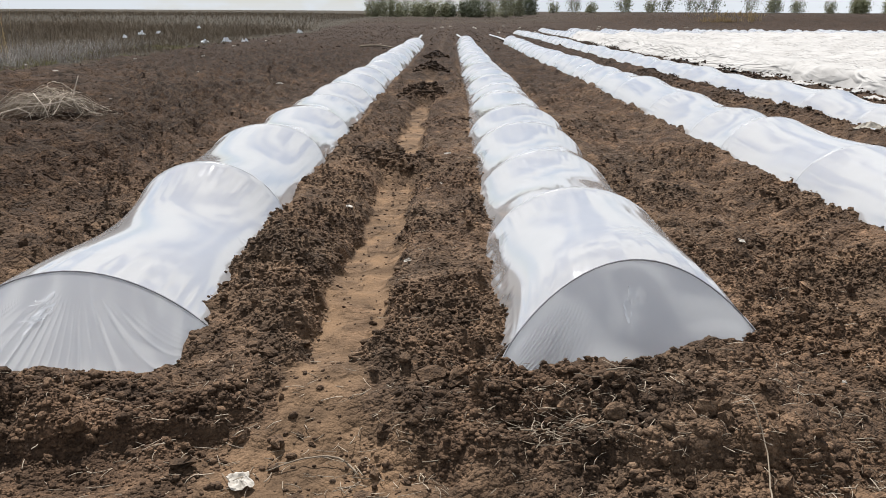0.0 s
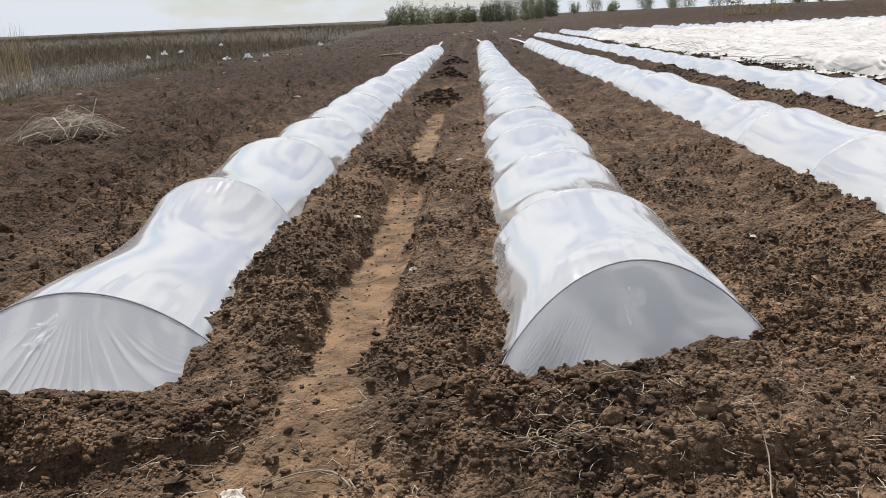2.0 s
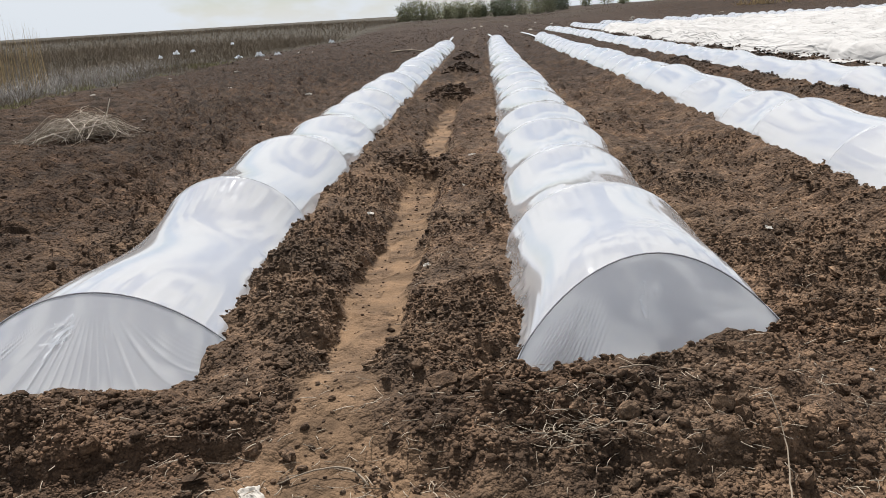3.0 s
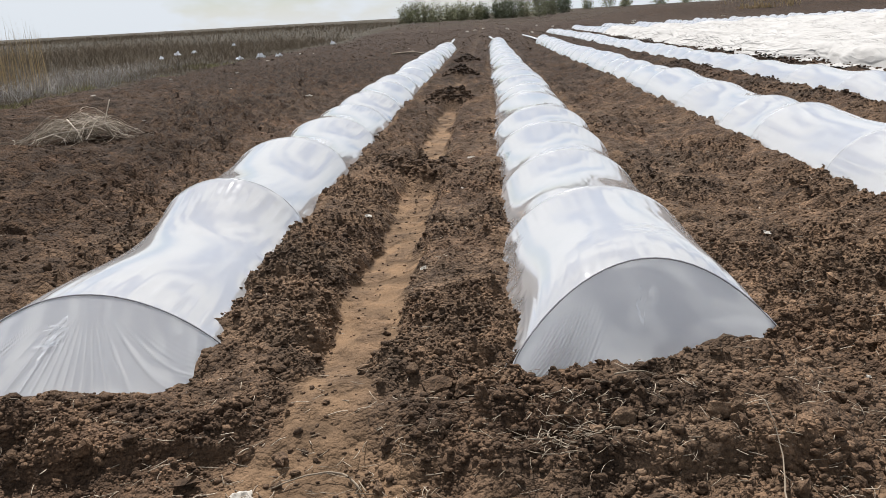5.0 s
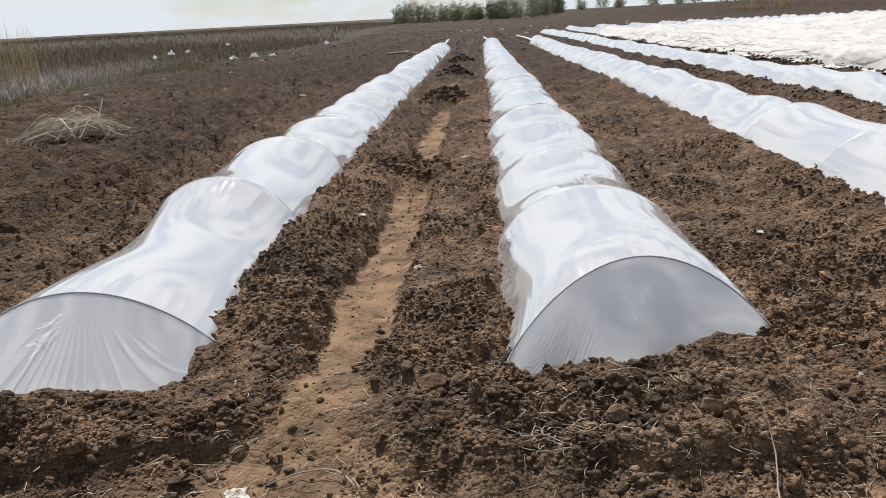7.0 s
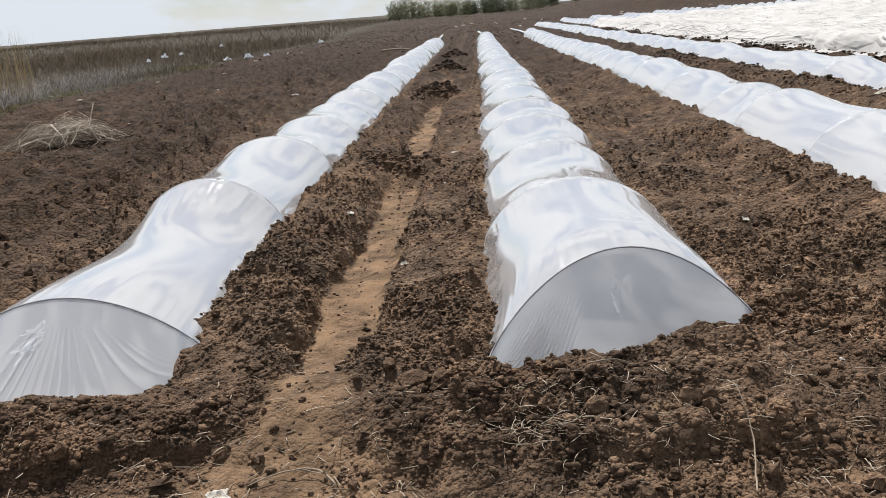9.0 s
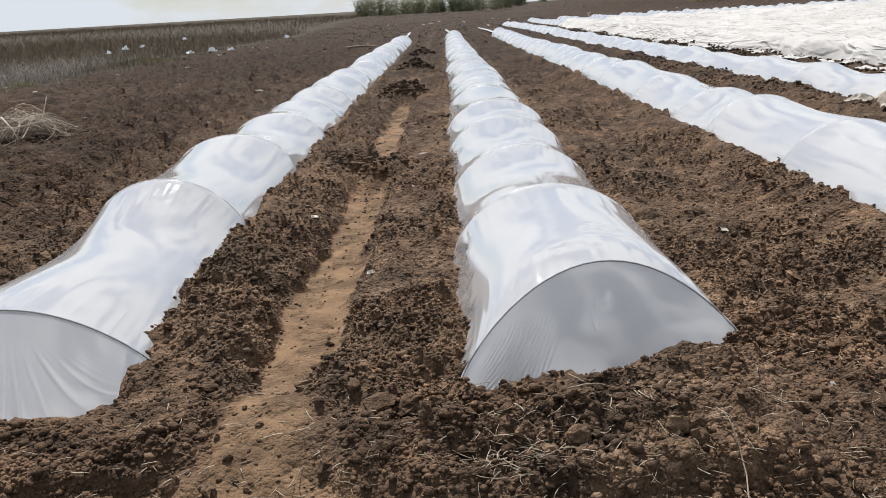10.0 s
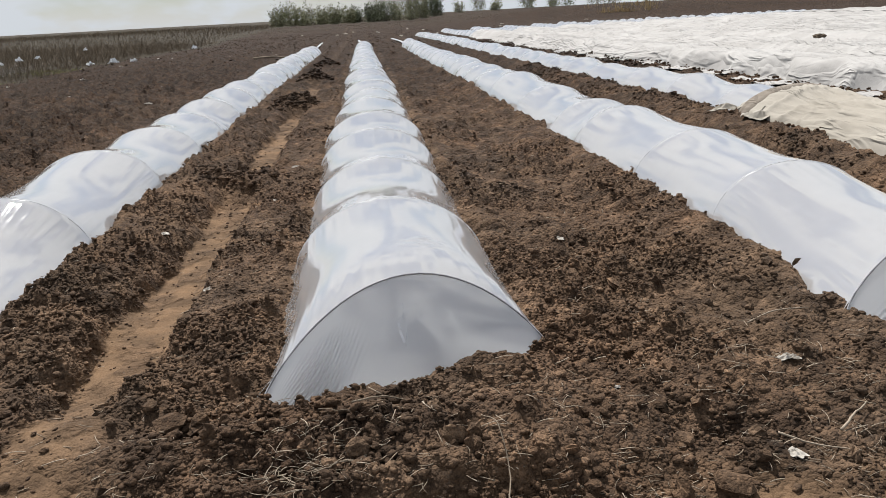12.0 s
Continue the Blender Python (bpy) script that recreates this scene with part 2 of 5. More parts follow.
def make_cloth(name, c1, c2, deep=0.05):
    m, n, l, b = material(name)
    geo = n.new("ShaderNodeNewGeometry")
    p = geo.outputs["Position"]
    big = noise_node(n, l, 0.8, 5, 0.6, p)
    fine = noise_node(n, l, 30.0, 4, 0.6, p)
    col = mix_node(n, l, c1, c2, ramp_node(n, l, big.outputs["Fac"], [(0.35, (0, 0, 0)), (0.7, (1, 1, 1))]).outputs["Color"])
    l.new(col, b.inputs["Base Color"])
    b.inputs["Roughness"].default_value = 0.85
    b.inputs["Specular IOR Level"].default_value = 0.2
    h = maths(n, l, "MULTIPLY", fine.outputs["Fac"], 0.06)
    for turn_by, stretch, amount in ((0.25, (1.6, 0.28, 1.0), 1.0), (-0.5, (2.6, 0.4, 1.0), 0.7), (1.2, (1.1, 0.3, 1.0), 0.8)):
        turn = n.new("ShaderNodeMapping")
        turn.inputs["Rotation"].default_value = (0, 0, turn_by)
        turn.inputs["Scale"].default_value = stretch
        l.new(p, turn.inputs["Vector"])
        t = noise_node(n, l, 1.5, 3, 0.5, turn.outputs["Vector"])
        t.inputs["Distortion"].default_value = 0.6
        off = maths(n, l, "ABSOLUTE", maths(n, l, "SUBTRACT", t.outputs["Fac"], 0.5))
        line = ramp_node(n, l, off, [(0.0, (1, 1, 1)), (0.07, (0, 0, 0))]).outputs["Color"]
        where = ramp_node(n, l, noise_node(n, l, 0.35, 2, 0.5, turn.outputs["Vector"]).outputs["Fac"], [(0.42, (0, 0, 0)), (0.58, (1, 1, 1))]).outputs["Color"]
        h = maths(n, l, "ADD", h, maths(n, l, "MULTIPLY", maths(n, l, "MULTIPLY", line, where), amount))
    bump_node(n, l, h, 0.8, deep, b)
    return m


def make_plain(name, c1, c2, scale=12.0, rough=0.8, islands=False, bump=0.004):
    m, n, l, b = material(name)
    geo = n.new("ShaderNodeNewGeometry")
    t = noise_node(n, l, scale, 5, 0.6, geo.outputs["Position"])
    fac = ramp_node(n, l, t.outputs["Fac"], [(0.3, (0, 0, 0)), (0.7, (1, 1, 1))]).outputs["Color"]
    if islands:
        fac = mix_node(n, l, fac, geo.outputs["Random Per Island"], 0.7)
    l.new(mix_node(n, l, c1, c2, fac), b.inputs["Base Color"])
    b.inputs["Roughness"].default_value = rough
    b.inputs["Specular IOR Level"].default_value = 0.25
    if bump:
        bump_node(n, l, t.outputs["Fac"], 0.5, bump, b)
    return m


SOIL = make_soil(True)
CLOD = make_soil(False)
FILM = make_film()
WHITE_CLOTH = make_cloth("white_row_cover", (0.305, 0.295, 0.28), (0.365, 0.356, 0.342), 0.08)
BEIGE_CLOTH = make_cloth("beige_row_cover", (0.25, 0.228, 0.19), (0.335, 0.311, 0.268), 0.05)
# beige cloth again, with the shade of its rolled end in the colour
SHADED_CLOTH = make_cloth("shaded_row_cover", (0.15, 0.125, 0.10), (0.23, 0.20, 0.165), 0.06)
HOOP_PALE = make_plain("veiled_hoop", (0.36, 0.37, 0.38), (0.46, 0.46, 0.47), 30, 0.5, bump=0)
HOOP = make_plain("hoop_plastic", (0.21, 0.21, 0.22), (0.31, 0.31, 0.32), 30, 0.5, bump=0)
STRAW = make_plain("dry_straw", (0.12, 0.092, 0.063), (0.36, 0.30, 0.23), 25, 0.8, True)
TWIG = make_plain("dry_twig", (0.10, 0.078, 0.055), (0.26, 0.21, 0.155), 25, 0.85, True)
SCRAP = make_plain("plastic_scrap", (0.25, 0.225, 0.19), (0.42, 0.39, 0.345), 25, 0.6)
SCRAP_CLEAR = make_plain("clear_tape", (0.55, 0.56, 0.58), (0.75, 0.76, 0.78), 25, 0.15)
STONE = make_plain("earth_lump", (0.05, 0.038, 0.028), (0.11, 0.085, 0.06), 30, 0.95)
DRY_GRASS = make_plain("dry_grass", (0.05, 0.038, 0.025), (0.18, 0.136, 0.088), 2, 0.85, True, 0)
GREY_STALK = make_plain("grey_stalks", (0.20, 0.185, 0.165), (0.46, 0.43, 0.40), 2, 0.85, True, 0)
GREEN_GRASS = make_plain("green_grass", (0.15, 0.145, 0.055), (0.27, 0.255, 0.11), 2, 0.7, True, 0)
REED = make_plain("dry_reed", (0.26, 0.19, 0.10), (0.42, 0.32, 0.18), 2, 0.85, True, 0)
BRANCH = make_plain("grey_branch", (0.30, 0.25, 0.20), (0.56, 0.49, 0.40), 25, 0.85, True)
BARK = make_plain("tree_bark", (0.11, 0.095, 0.08), (0.20, 0.175, 0.145), 8, 0.9)
LEAF = make_plain("spring_leaves", (0.12, 0.125, 0.065), (0.27, 0.27, 0.155), 1.0, 0.7, True, 0)
LEAF_DARK = make_plain("olive_leaves", (0.07, 0.08, 0.045), (0.16, 0.175, 0.10), 1.0, 0.7, True, 0)


# ---- small tools ----
def part(name, bm, mat, parent=None, label="", smooth=True):
    """One bmesh, or (verts, faces), as one mesh object under a thing."""
    me = bpy.data.meshes.new(name)
    if isinstance(bm, tuple):
        me.from_pydata([tuple(v) for v in bm[0]], [], [tuple(f) for f in bm[1]])
    else:
        bm.to_mesh(me)
        bm.free()
    me.materials.append(mat)
    if smooth:
        me.polygons.foreach_set("use_smooth", [True] * len(me.polygons))
    me.update()
    ob = new(name, me)
    if parent is not None:
        ob.parent = parent
    if label:
        ob["label"] = label
    return ob


def empty(name, place, label, category, group="", kind=""):
    ob = new(name)
    ob.location = place
    ob.empty_display_size = 0.1
    return tagged(ob, label, category, group, kind)


def rand2(ix, iy, s):
    n = (ix.astype(np.int64) * 374761393 + iy.astype(np.int64) * 668265263 + s * 974634511) & 0xFFFFFFFF
    n = ((n ^ (n >> 13)) * 1274126177) & 0xFFFFFFFF
    n = (n ^ (n >> 16)) * 2246822519 & 0xFFFFFFFF
    return ((n ^ (n >> 15)) & 0xFFFFFF) / float(0xFFFFFF)


def vnoise(x, y, s=0):
    ix, iy = np.floor(x), np.floor(y)
    fx, fy = x - ix, y - iy
    fx, fy = fx * fx * (3 - 2 * fx), fy * fy * (3 - 2 * fy)
    a, b = rand2(ix, iy, s), rand2(ix + 1, iy, s)
    c, d = rand2(ix, iy + 1, s), rand2(ix + 1, iy + 1, s)
    return (a * (1 - fx) + b * fx) * (1 - fy) + (c * (1 - fx) + d * fx) * fy


def fbm(x, y, s=0, octaves=4, gain=0.5):
    t, a, k = 0.0, 1.0, 0.0
    for o in range(octaves):
        t = t + a * vnoise(x * 2 ** o, y * 2 ** o, s + 17 * o)
        k += a
        a *= gain
    return t / k


def lumps(x, y, cell, s):
    """Rounded crumbs of about the size of a cell, 0 to 1."""
    ix, iy = np.floor(x / cell), np.floor(y / cell)
    best = np.zeros_like(x)
    for dx in (-1, 0, 1):
        for dy in (-1, 0, 1):
            jx, jy = ix + dx, iy + dy
            px = (jx + 0.15 + 0.7 * rand2(jx, jy, s)) * cell
            py = (jy + 0.15 + 0.7 * rand2(jx, jy, s + 1)) * cell
            r = cell * (0.18 + 0.5 * rand2(jx, jy, s + 2) ** 2)
            d2 = ((x - px) ** 2 + (y - py) ** 2) / (r * r)
            best = np.maximum(best, np.maximum(0, 1 - d2) ** 0.8 * r / (0.68 * cell))
    return best


def ridged(x, y, s=0):
    """Thin winding creases, 0 to 1."""
    return np.maximum(0, 1 - np.abs(fbm(x, y, s, 2) - 0.5) * 9) ** 2


def step(a, b, v):
    t = np.clip((v - a) / (b - a), 0, 1)
    return t * t * (3 - 2 * t)


def bell(v, c, w):
    return np.exp(-((v - c) / w) ** 2)


# ---- plan of the rows ----
# centre at y = 3.5, drift per metre, half width
ROW_X = {"a": (-1.77, 0.013, 0.56), "b": (0.84, 0.008, 0.56), "c": (3.53, -0.001, 0.56), "d": (6.03, -0.005, 0.56)}


def centre(row, y):
    x0, k, w = ROW_X[row]
    return x0 + k * (np.asarray(y, float) - 3.5)


def fall(y):
    """The field falls away a little along the rows."""
    y = np.asarray(y, float)
    return -0.11 * step(7, 40, y) - 0.14 * step(48, 72, y) * (1 - step(84, 110, y))


def ground_base(x, y):
    """The lie of the earth without crumbs."""
    x, y = np.asarray(x, float), np.asarray(y, float)
    near = 1 - step(44, 60, y)
    inrow = step(3.2, 3.7, y) * near
    z = 0.05 + fall(y) + 0.03 * (fbm(x * 0.5, y * 0.4, 3, 3) - 0.5)
    z = z + 0.10 * (fbm(x * 2.2, y * 1.6, 5, 3) - 0.5) + 0.05 * inrow * (fbm(x * 4.6, y * 3.4, 7, 2) - 0.5)
    # walked trench between the first two rows
    tx = -0.49 + 0.012 * (y - 3.5) + 0.05 * (fbm(y * 0.9, y * 0 + 2.0, 8, 2) - 0.5)
    z = z - inrow * 0.13 * (1 - step(0.08, 0.30, np.abs(x - tx) + 0.20 * (fbm(x * 2.6, y * 2.6, 9, 4) - 0.5))) * (0.45 + 0.55 * (1 - step(10, 25, y)))
    # heaps across the trench
    for hy, hh in ((8.25, 0.20), (14.6, 0.40), (20.8, 0.36), (28.0, 0.32), (11.2, 0.03)):
        z = z + hh * bell(y, hy, 0.24 + 0.013 * hy) * bell(x, tx, 0.30)
    # furrows between the other rows
    z = z - inrow * 0.05 * bell(x, 2.28 + 0.006 * y, 0.28)
    z = z - inrow * 0.10 * bell(x, 4.62, 0.22) + inrow * 0.06 * bell(x, 5.05, 0.2)
    for row, (x0, k, w) in ROW_X.items():
        c = centre(row, y)
        d = np.abs(x - c)
        z = z + inrow * step(3.5, 4.6, y) * 0.045 * bell(d, w + 0.10, 0.12)
        z = z - inrow * 0.10 * (1 - step(w - 0.14, w - 0.02, d))
    # left field: shallow tilled strips along the rows
    left = 1 - step(-2.9, -2.5, x)
    z = z + left * near * 0.028 * np.sin((x + 0.1 * fbm(x, y * 0.3, 11, 2)) * 2 * np.pi / 0.62)
    # trodden headland in front of the rows
    z = z - 0.12 * (1 - step(2.55, 3.25, y)) 
    # earth heaped on the near ends of the rows
    z = z + 0.03 * bell(y, 3.08, 0.22) * bell(x, 0.85, 0.80) + 0.125 * bell(y, 3.33, 0.14) * bell(x, 1.20, 0.22) + 0.045 * bell(y, 3.24, 0.12) * bell(x, 0.92, 0.3)
    z = z - 0.035 * bell(y, 3.34, 0.2) * bell(x, -1.75, 0.6)
    z = z - 0.09 * bell(y, 3.47, 0.20) * bell(x, -1.21, 0.14)
    z = z - 0.045 * bell(y, 3.36, 0.13) * bell(x, 0.26, 0.17)
    z = z + 0.06 * bell(y, 3.32, 0.22) * bell(x, 3.5, 0.7)
    z = z + 0.06 * bell(y, 2.90, 0.26) * bell(x, 0.35, 0.5)
    front = 2.66 + 0.10 * (fbm(x * 2.3, y * 0 + 3.0, 13, 3) - 0.5) * 2
    z = z + 0.05 * step(front - 0.12, front + 0.10, y) * (1 - step(2.9, 3.15, y)) * step(-0.22, -0.02, x) * (1 - step(1.2, 1.6, x))
    z = z + 0.05 * step(front - 0.09, front + 0.10, y + 0.16 * bell(x, 0.35, 0.3)) * (1 - step(2.85, 3.15, y)) * step(-0.24, -0.14, x) * (1 - step(1.2, 1.6, x))
    # a hollow with straw in the heap, and a pit beside it
    z = z - 0.10 * bell(x, 0.44, 0.19) * bell(y, 2.80, 0.10) - 0.09 * bell(x, 1.97, 0.16) * bell(y, 2.90, 0.10)
    # low heap before the sagging row, with a broken edge
    edge = 2.78 + 0.55 * (x + 1.0) * step(-1.0, -0.6, x) + 0.10 * (fbm(x * 3.1, y * 0 + 5.0, 15, 3) - 0.5) * 2
    z = z + 0.065 * step(edge - 0.03, edge + 0.03, y) * (1 - step(2.95, 3.2, y)) * (1 - step(-0.85, -0.72, x))
    z = z - 0.13 * bell((x + 0.91) * 0.72 - (y - 3.0) * 0.69, 0.0, 0.035) * bell((x + 0.91) * 0.69 + (y - 3.0) * 0.72, 0.0, 0.14)
    # far: the field swells to a low bank, then lies flat to the horizon
    z = z + 1.05 * step(84, 95, y) * step(9, 22, x) * (1 - step(100, 125, y) * 0.2) * (1 - step(300, 600, y))
    z = z + 0.46 * step(55, 110, y) * (1 - step(300, 700, y))
    z = z + 0.25 * (1 - step(-30, -11, x)) * (1 - step(300, 700, y))
    return z


def moist_shade_at(x, y):
    """Where the earth was dug last, with shade painted into hollow and pit, 0 to 1."""
    x, y = np.asarray(x, float), np.asarray(y, float)
    rag = 0.16 * (fbm(x * 3.3, y * 3.3, 121, 4) - 0.5) * 2
    m = step(2.56, 2.66, y + rag - 0.24 * step(0.5, 1.1, x)) * (1 - step(3.0, 3.25, y + rag)) * step(-0.26, -0.14, x + rag) * (1 - step(0.95, 1.35, x + rag))
    m = np.maximum(m, 0.95 * step(2.38, 2.52, y + rag) * (1 - step(3.05, 3.25, y + rag)) * (1 - step(-0.85, -0.65, x + rag)))
    m = np.maximum(m, bell(x, 1.40, 0.22) * bell(y, 3.48, 0.2))
    # shade of the pit and of the straw hollow, as darker colour
    m = np.maximum(m, bell(x, 1.97, 0.3) * bell(y, 2.88, 0.2))
    m = np.maximum(m, 1.3 * bell(x, 0.44, 0.25) * bell(y, 2.78, 0.14))
    for hy in (8.25, 14.6, 20.8, 28.0):
        m = np.maximum(m, bell(x, -0.49 + 0.012 * (hy - 3.5), 0.36) * bell(y, hy, 0.26 + 0.02 * hy))
    for row, (x0, k, w) in ROW_X.items():
        m = np.maximum(m, 0.3 * bell(np.abs(x - centre(row, y)), w + 0.2, 0.16) * step(0.42, 0.62, fbm(x * 1.1, y * 0.8, 123, 3) + rag))
    return np.clip(m, 0, 1) * (0.75 + 0.25 * step(0.35, 0.6, fbm(x * 6, y * 6, 125, 3)))


def clod_mask(x, y):
    tx = -0.49 + 0.012 * (y - 3.5)
    path = (1 - step(0.115, 0.195, np.abs(x - tx) + 0.26 * (fbm(x * 2.6, y * 2.6, 9, 4) - 0.5))) * step(2.6, 3.3, y) * (1 - step(12, 30, y) * 0.6)
    for hy in (8.25, 14.6, 20.8, 28.0):
        path = path * (1 - bell(y, hy, 0.40 + 0.02 * hy))
    head = (1 - step(2.5, 3.0, y + 0.35 * (fbm(x * 1.3, y * 1.3, 31, 3) - 0.5) + 0.5 * bell(x, 0.65, 0.6) - 0.15 * bell(x, -0.45, 0.4)))
    under = np.zeros_like(x)
    for row, (x0, k, w) in ROW_X.items():
        first = 3.15 if row == "a" else 3.4
        under = np.maximum(under, (1 - step(w - 0.12, w - 0.03, np.abs(x - centre(row, y)))) * step(first, first + 0.2, y))
    return np.clip(1 - 0.97 * path - 0.8 * under - 0.4 * head, 0.02, 1), path, head


def ground_height(x, y):
    x, y = np.asarray(x, float), np.asarray(y, float)
    m, path, head = clod_mask(x, y)
    fade = 1 - step(30, 75, y)
    z = ground_base(x, y)
    patchy = 0.12 + 1.1 * step(0.40, 0.62, fbm(x * 1.7, y * 1.7, 41, 3))
    tilth = (1 - step(-3.2, -2.5, x)) * step(4.5, 7, y)
    patchy = np.maximum(patchy, 0.85 * tilth)
    m = m * (1 + 0.10 * step(5, 9, y) + 0.70 * tilth)
    c = 0.075 * lumps(x, y, 0.20, 51) * step(0.45, 0.7, fbm(x * 1.1, y * 1.1, 43, 2))
    c = np.maximum(c, 0.045 * lumps(x + 3.3, y + 1.7, 0.11, 61) * patchy)
    c = c + 0.034 * lumps(x - 1.1, y + 4.2, 0.060, 71) * (0.35 + 0.65 * patchy)
    c = c + 0.022 * lumps(x + 5.7, y + 2.9, 0.038, 73) * (0.5 + 0.5 * patchy)
    c = c + 0.032 * (fbm(x * 10, y * 10, 81, 2) - 0.5) + 0.075 * (fbm(x * 5.0, y * 5.0, 83, 2) - 0.5)
    return z + m * c * fade + (0.014 * (fbm(x * 5, y * 5, 91, 3) - 0.5) + 0.014 * (fbm(x * 13, y * 13, 93, 2) - 0.5)) * fade


# ---- ground: one sheet to the horizon ----
def graded(lo, a, b, hi, fine, grow, grow_down):
    mid = list(np.arange(a, b, fine))
    up, v, d = [], b, fine
    while v < hi:
        up.append(v)
        d *= grow
        v += d
    down, v, d = [], a, fine
    while v > lo:
        d *= grow_down
        v -= d
        down.append(v)
    return np.array(down[::-1] + mid + up + [hi + 10])


# the strips widen with distance, so that crumbs keep their shape from the headland to the far end
gs = graded(-900, -2.1, 3.3, 900, 0.0145, 1.13, 1.13)
gy = graded(-60, 2.3, 4.8, 4000, 0.0145, 1.0078, 1.3)
GX, GY = np.meshgrid(gs, gy)
GX = GX * (1 + 0.15 * np.clip(GY - 4.8, 0, 60))
GZ = ground_height(GX, GY)
ny, nx = GX.shape
idx = np.arange(nx * ny).reshape(ny, nx)
quads = np.stack([idx[:-1, :-1], idx[:-1, 1:], idx[1:, 1:], idx[1:, :-1]], -1).reshape(-1, 4)
gm = bpy.data.meshes.new("ground")
gm.vertices.add(nx * ny)
gm.vertices.foreach_set("co", np.stack([GX, GY, GZ], -1).reshape(-1))
gm.loops.add(len(quads) * 4)
gm.loops.foreach_set("vertex_index", quads.reshape(-1))
gm.polygons.add(len(quads))
gm.polygons.foreach_set("loop_start", np.arange(len(quads)) * 4)
gm.polygons.foreach_set("use_smooth", np.ones(len(quads), bool))
gm.update(calc_edges=True)
_, g_path, g_head = clod_mask(GX, GY)
dry = (0.50 + 0.50 * step(0.36, 0.56, fbm(GX * 7, GY * 4.5, 109, 4))) * g_path * (1 - 0.6 * step(12, 26, GY)) + 0.7 * (0.15 + 0.85 * step(-1.05, -0.65, GX)) * g_head * step(0.35, 0.6, fbm(GX * 2.0, GY * 2.0, 101, 4) + 0.35 * bell(GX, -0.35, 0.7))
dry = dry + 0.20 * step(0.5, 0.7, fbm(GX * 1.3, GY * 0.9, 103, 4)) * step(3.0, 3.6, GY) * (1 - step(15, 40, GY)) * step(-1.3, -1.0, GX)
for row_name, (x0, k, w) in ROW_X.items():
    dry = dry + 0.35 * bell(np.abs(GX - centre(row_name, GY)), w + 0.02, 0.05) * step(3.7, 4.0, GY) * step(0.4, 0.55, fbm(GX * 2, GY * 2, 105, 2))
dry = dry + 0.55 * bell(GX, 1.4, 0.4) * bell(GY, 2.5, 0.18) * step(0.35, 0.6, fbm(GX * 4, GY * 4, 111, 3))
dry = np.clip(dry, 0, 1)
weedy = np.clip((1 - step(-10.9, -10.0, GX + 0.9 * (fbm(GX * 0.4, GY * 0.3, 107, 3) - 0.5) * 2)) + step(86, 110, GY) * 0.3, 0, 1)
for key, values in (("dry", dry), ("weedy", weedy), ("moist_shade", moist_shade_at(GX, GY))):
    gm.attributes.new(key, "FLOAT", "POINT").data.foreach_set("value", values.reshape(-1).astype(np.float32))
gm.materials.append(SOIL)
ground = tagged(new("ground", gm), "dark brown tilled field with tan trodden path", "ground", kind="structure")


# ---- polythene row tunnels ----
def tube(points, radius, sides=6):
    """A thin tapering tube along a list of points."""
    v, f = [], []
    pts = [Vector(p) for p in points]
    for i, p in enumerate(pts):
        d = (pts[min(i + 1, len(pts) - 1)] - pts[max(i - 1, 0)]).normalized()
        a = d.orthogonal().normalized()
        b = d.cross(a)
        r = radius(i / (len(pts) - 1)) if callable(radius) else radius
        for k in range(sides):
            t = 2 * math.pi * k / sides
            v.append(p + r * (math.cos(t) * a + math.sin(t) * b))
    for i in range(len(pts) - 1):
        for k in range(sides):
            k2 = (k + 1) % sides
            f.append((i * sides + k, i * sides + k2, (i + 1) * sides + k2, (i + 1) * sides + k))
    f.append(tuple(range(sides))[::-1])
    f.append(tuple(len(v) - sides + k for k in range(sides)))
    return v, f


def arc_point(theta, w, h, peak=1.1):
    """A point of a hoop: half width w, height h; the higher peak, the more its sides spread."""
    c, s = math.cos(theta), math.sin(theta)
    return w * c * (1 + 0.06 * (peak - 1.1) * c * c), h * s ** peak


